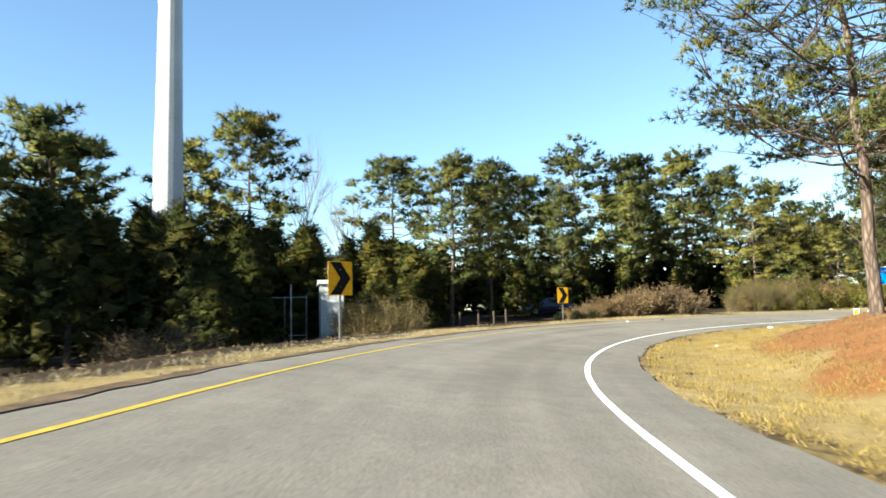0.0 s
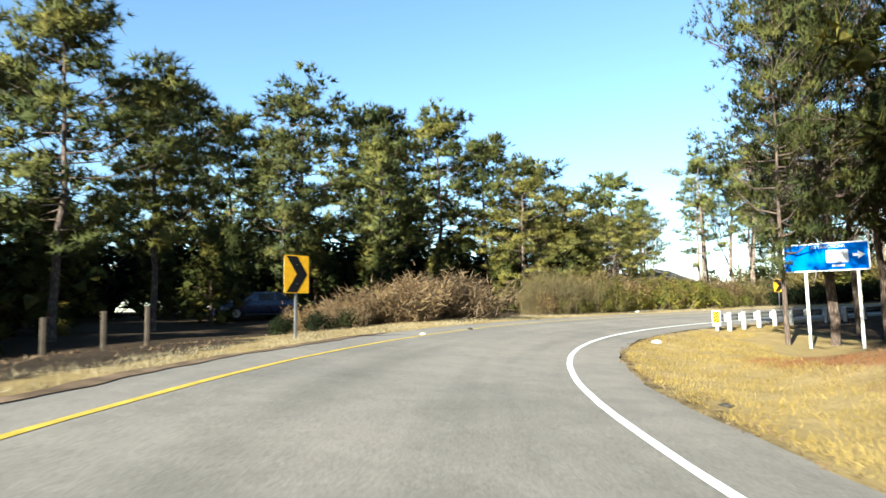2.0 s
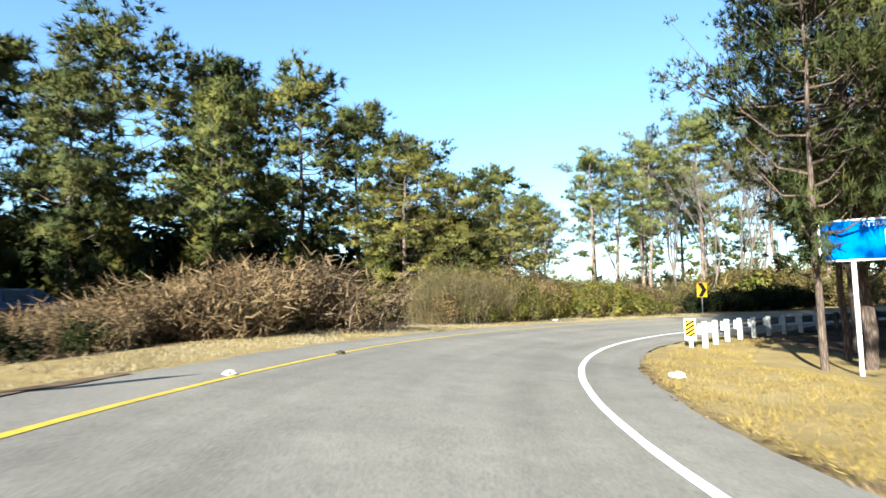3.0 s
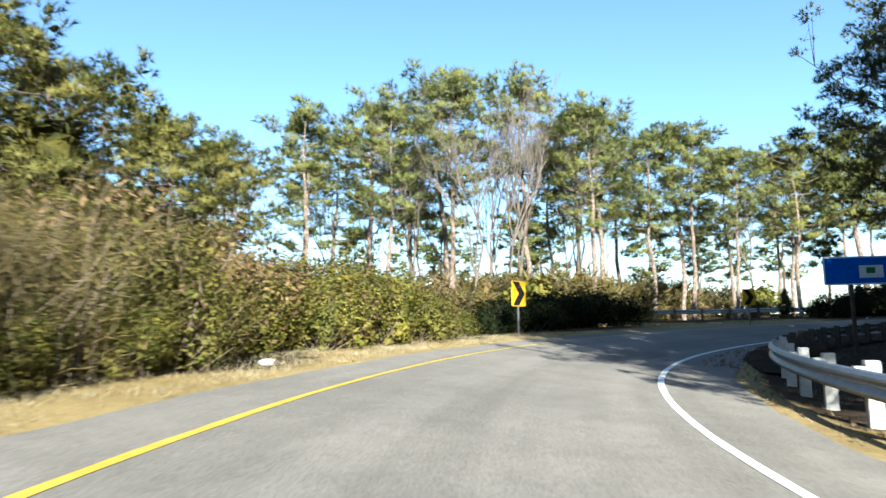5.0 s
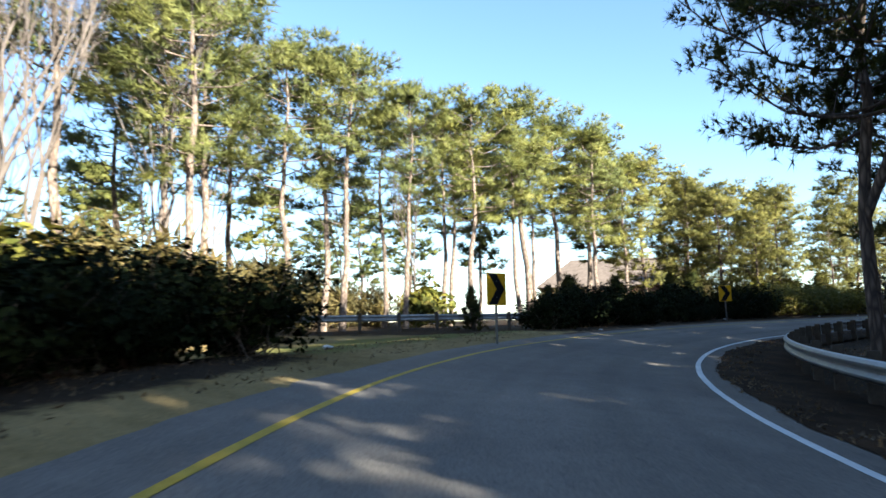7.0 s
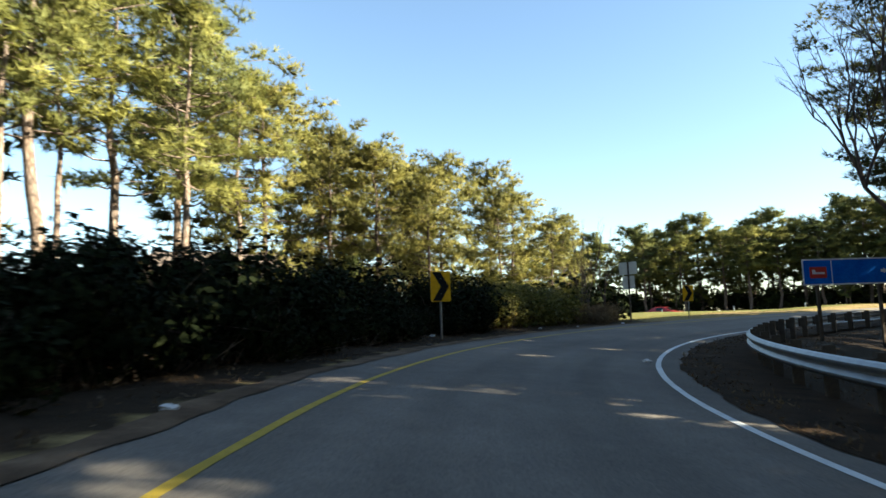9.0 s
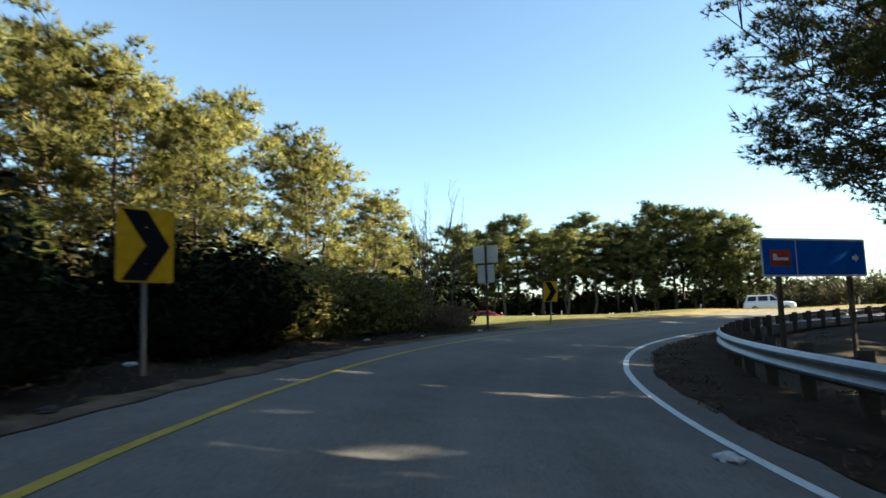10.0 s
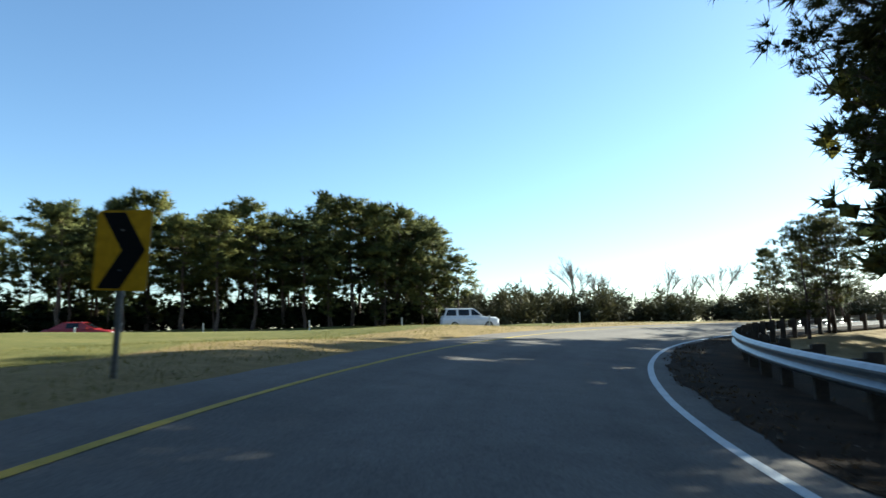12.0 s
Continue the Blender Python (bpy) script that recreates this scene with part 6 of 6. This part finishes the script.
def shelter():
    x, y = -5.9, 36.6
    z = gz(x, y)
    t = empty("equipment_shelter", x, y, z, 12)
    for k in range(3):
        part("wall_panel", box_bm(0.40, 2.6, 2.95, (-0.42 + k * 0.42, 0, 0.15), 0.015), WHITE_PANEL, t)
    part("base", box_bm(1.5, 2.8, 0.2, (0, 0, -0.05), 0.02), HIGHWAY, t, "concrete base")
    bm = loft([(-0.74, [(0, 3.1), (1.42, 3.1), (1.42, 3.17), (0, 3.4)]), (0.74, [(0, 3.1), (1.42, 3.1), (1.42, 3.17), (0, 3.4)])])
    part("roof", bm, WHITE_PANEL, t, "shallow white metal roof")
    part("door", box_bm(0.8, 0.05, 2.0, (0.1, -1.31, 0.2), 0.01), SIGN_BACK, t, "grey metal door")
    tagged(t, "small white clad equipment shelter beside the cedars", "shed")
    g = empty("chain_fence_gate", -9.0, 34.9, gz(-9.0, 34.9), 8)
    for k in range(5):
        bm = bmesh.new()
        bmesh.ops.create_cone(bm, cap_ends=True, segments=8, radius1=0.035, radius2=0.035, depth=2.6)
        bmesh.ops.translate(bm, vec=(-2.6 + k * 1.15, 0, 1.1), verts=bm.verts)
        part("post", bm, GALV, g)
    for zz in (0.25, 2.3):
        bm = bmesh.new()
        bmesh.ops.create_cone(bm, cap_ends=True, segments=8, radius1=0.024, radius2=0.024, depth=4.7)
        bmesh.ops.rotate(bm, matrix=Matrix.Rotation(radians(90), 3, "Y"), verts=bm.verts)
        bmesh.ops.translate(bm, vec=(-0.3, 0, zz), verts=bm.verts)
        part("rail", bm, GALV, g)
    part("tall_post", box_bm(0.07, 0.07, 3.2, (1.2, -0.08, -0.2), 0.01), GREY_WOOD, g, "taller white post")
    tagged(g, "galvanised fence gate by the shelter", "fence")


shelter()


def fence_stakes():
    for x, y, h in ((3.1, 34.6, 0.9), (3.9, 36.0, 1.1), (2.2, 33.6, 0.8), (1.2, 32.4, 0.9)):
        t = empty("fence_stake", x, y, gz(x, y), 20)
        part("stake", box_bm(0.08, 0.08, h + 0.3, (0, 0, -0.3), 0.012), DARK_WOOD, t)
        tagged(t, "old weathered wooden fence stake in the verge", "post", "old fence stakes")


fence_stakes()


def house(x, y, turn, w, d, wall_h, roof_h, wall_mat, label, roof_mat=None):
    t = empty("house", x, y, gz(x, y), turn)
    part("wall", box_bm(w, d, wall_h, (0, 0, -0.3), 0.03), wall_mat, t)
    bm = bmesh.new()
    o = 0.6
    a = [bm.verts.new(p) for p in ((-w / 2 - o, -d / 2 - o, wall_h - 0.35), (w / 2 + o, -d / 2 - o, wall_h - 0.35), (w / 2 + o, d / 2 + o, wall_h - 0.35), (-w / 2 - o, d / 2 + o, wall_h - 0.35), (-w / 2 + d * 0.35, 0, wall_h + roof_h), (w / 2 - d * 0.35, 0, wall_h + roof_h))]
    for f in ((0, 1, 5, 4), (1, 2, 5), (2, 3, 4, 5), (3, 0, 4), (3, 2, 1, 0)):
        bm.faces.new([a[i] for i in f])
    part("roof", bm, roof_mat or ROOF, t, "low hipped roof")
    for k in range(4):
        for s in (-1, 1):
            win = part("window", box_bm(1.1, 0.08, 1.3, (-w / 2 + w * (k + 0.5) / 4, s * (d / 2 + 0.02), 0.9), 0.02), WHITE_PANEL, t, "white-framed window")
            part("pane", box_bm(0.9, 0.04, 1.1, (-w / 2 + w * (k + 0.5) / 4, s * (d / 2 + 0.05), 1.0), 0), GLASS, win)
    part("door", box_bm(1.0, 0.08, 2.0, (0, -d / 2 - 0.02, -0.1), 0.02), DARK_WOOD, t)
    tagged(t, label, "house")


house(128.0, 13.0, 70, 20, 11, 4.2, 3.6, BRICK, "low brick house with a brown roof behind pines")
house(76.0, 95.0, 30, 16, 9, 2.8, 2.2, BRICK, "brick house with a brown roof behind the wood")
house(126.0, 64.0, 60, 26, 12, 3.4, 1.2, WHITE_PANEL, "long pale building beyond the wood", WHITE_PANEL)


def delineator():
    t = empty("delineator_post", 0, 0, 0)
    part("post", box_bm(0.09, 0.03, 1.25, (0, 0, -0.2), 0.006), SIGN_WHITE, t, "white flexible post")
    part("reflector", plate_bm(rounded(0.07, 0.12, 0.01, 0.86), 0.004, -0.02), SIGN_RED, t, "red-orange reflector")
    return tagged(t, "white marker post with a reflector in the grass", "post", "marker posts along the highway")


dl = delineator()
marks = [(95.5, -29.0), (89.0, -30.5), (83.0, -32.0), (77.0, -33.2), (70.5, -34.5), (103.0, -27.5)]
dl.matrix_world = pose(*marks[0], gz(*marks[0]), 0, 0, 10)
for mx, my in marks[1:]:
    copy_thing(dl, pose(mx, my, gz(mx, my), 0, 0, 10))

# ---- road marks and litter ----
for pts, w in [([(8.3, 1.1), (8.45, 0.1), (8.5, -0.6)], 0.015)]:
    seal_strip("tar_strip", pts, w, TAR, "dark tar-sealed crack in the asphalt")
for u0, u1, d0 in [(1.93, 2.06, -0.02), (4.9, 4.97, 1.5), (5.08, 5.15, 1.3), (5.24, 5.3, 1.2)]:
    for k in range(2):
        seal_strip("scuff_mark", [(u0 + 0.02 * k, d0 + 0.12 * k), (u1 - 0.03 * k, d0 - 0.06 + 0.1 * k)], 0.03, RUBBER_MARK, "dark worn scuff on the asphalt")


def crumpled(seed, size, mat, name, label, x, y, up=0.0):
    rng = np.random.default_rng(seed)
    bm = bmesh.new()
    bmesh.ops.create_icosphere(bm, subdivisions=2, radius=size)
    for v in bm.verts:
        v.co *= 0.7 + 0.6 * rng.uniform()
        v.co.z = v.co.z * 0.45 + size * 0.25
    ob = part(name, bm, mat)
    u, d, _ = nearest([x], [y])
    z = float(on_axis(u[0], d[0])[2]) if EDGE_R < d[0] < EDGE_L else gz(x, y)
    ob.location = (x, y, z + up)
    return tagged(ob, label, "litter", "roadside litter")


for n, (x, y, s) in enumerate([(19.1, 36.8, 0.16), (9.8, 22.5, 0.06), (79.6, 27.4, 0.08), (81.6, 19.9, 0.08), (70.6, 38.4, 0.08), (82.2, 13.0, 0.08), (31.5, 51.3, 0.12), (72.5, 27.3, 0.1), (60.2, 49.2, 0.11), (81.9, 17.0, 0.05), (11.2, 37.8, 0.08)]):
    crumpled(500 + n, s, LITTER, "litter", "crumpled scrap of white litter", x, y)
for n, (x, y, s) in enumerate([(5.2, 13.2, 0.07), (10.4, 26.5, 0.08), (6.0, 17.2, 0.06), (77.0, 29.8, 0.09), (14.2, 40.5, 0.09)]):
    crumpled(540 + n, s, DARK_LITTER, "clod", "small dark clod at the road's edge", x, y)
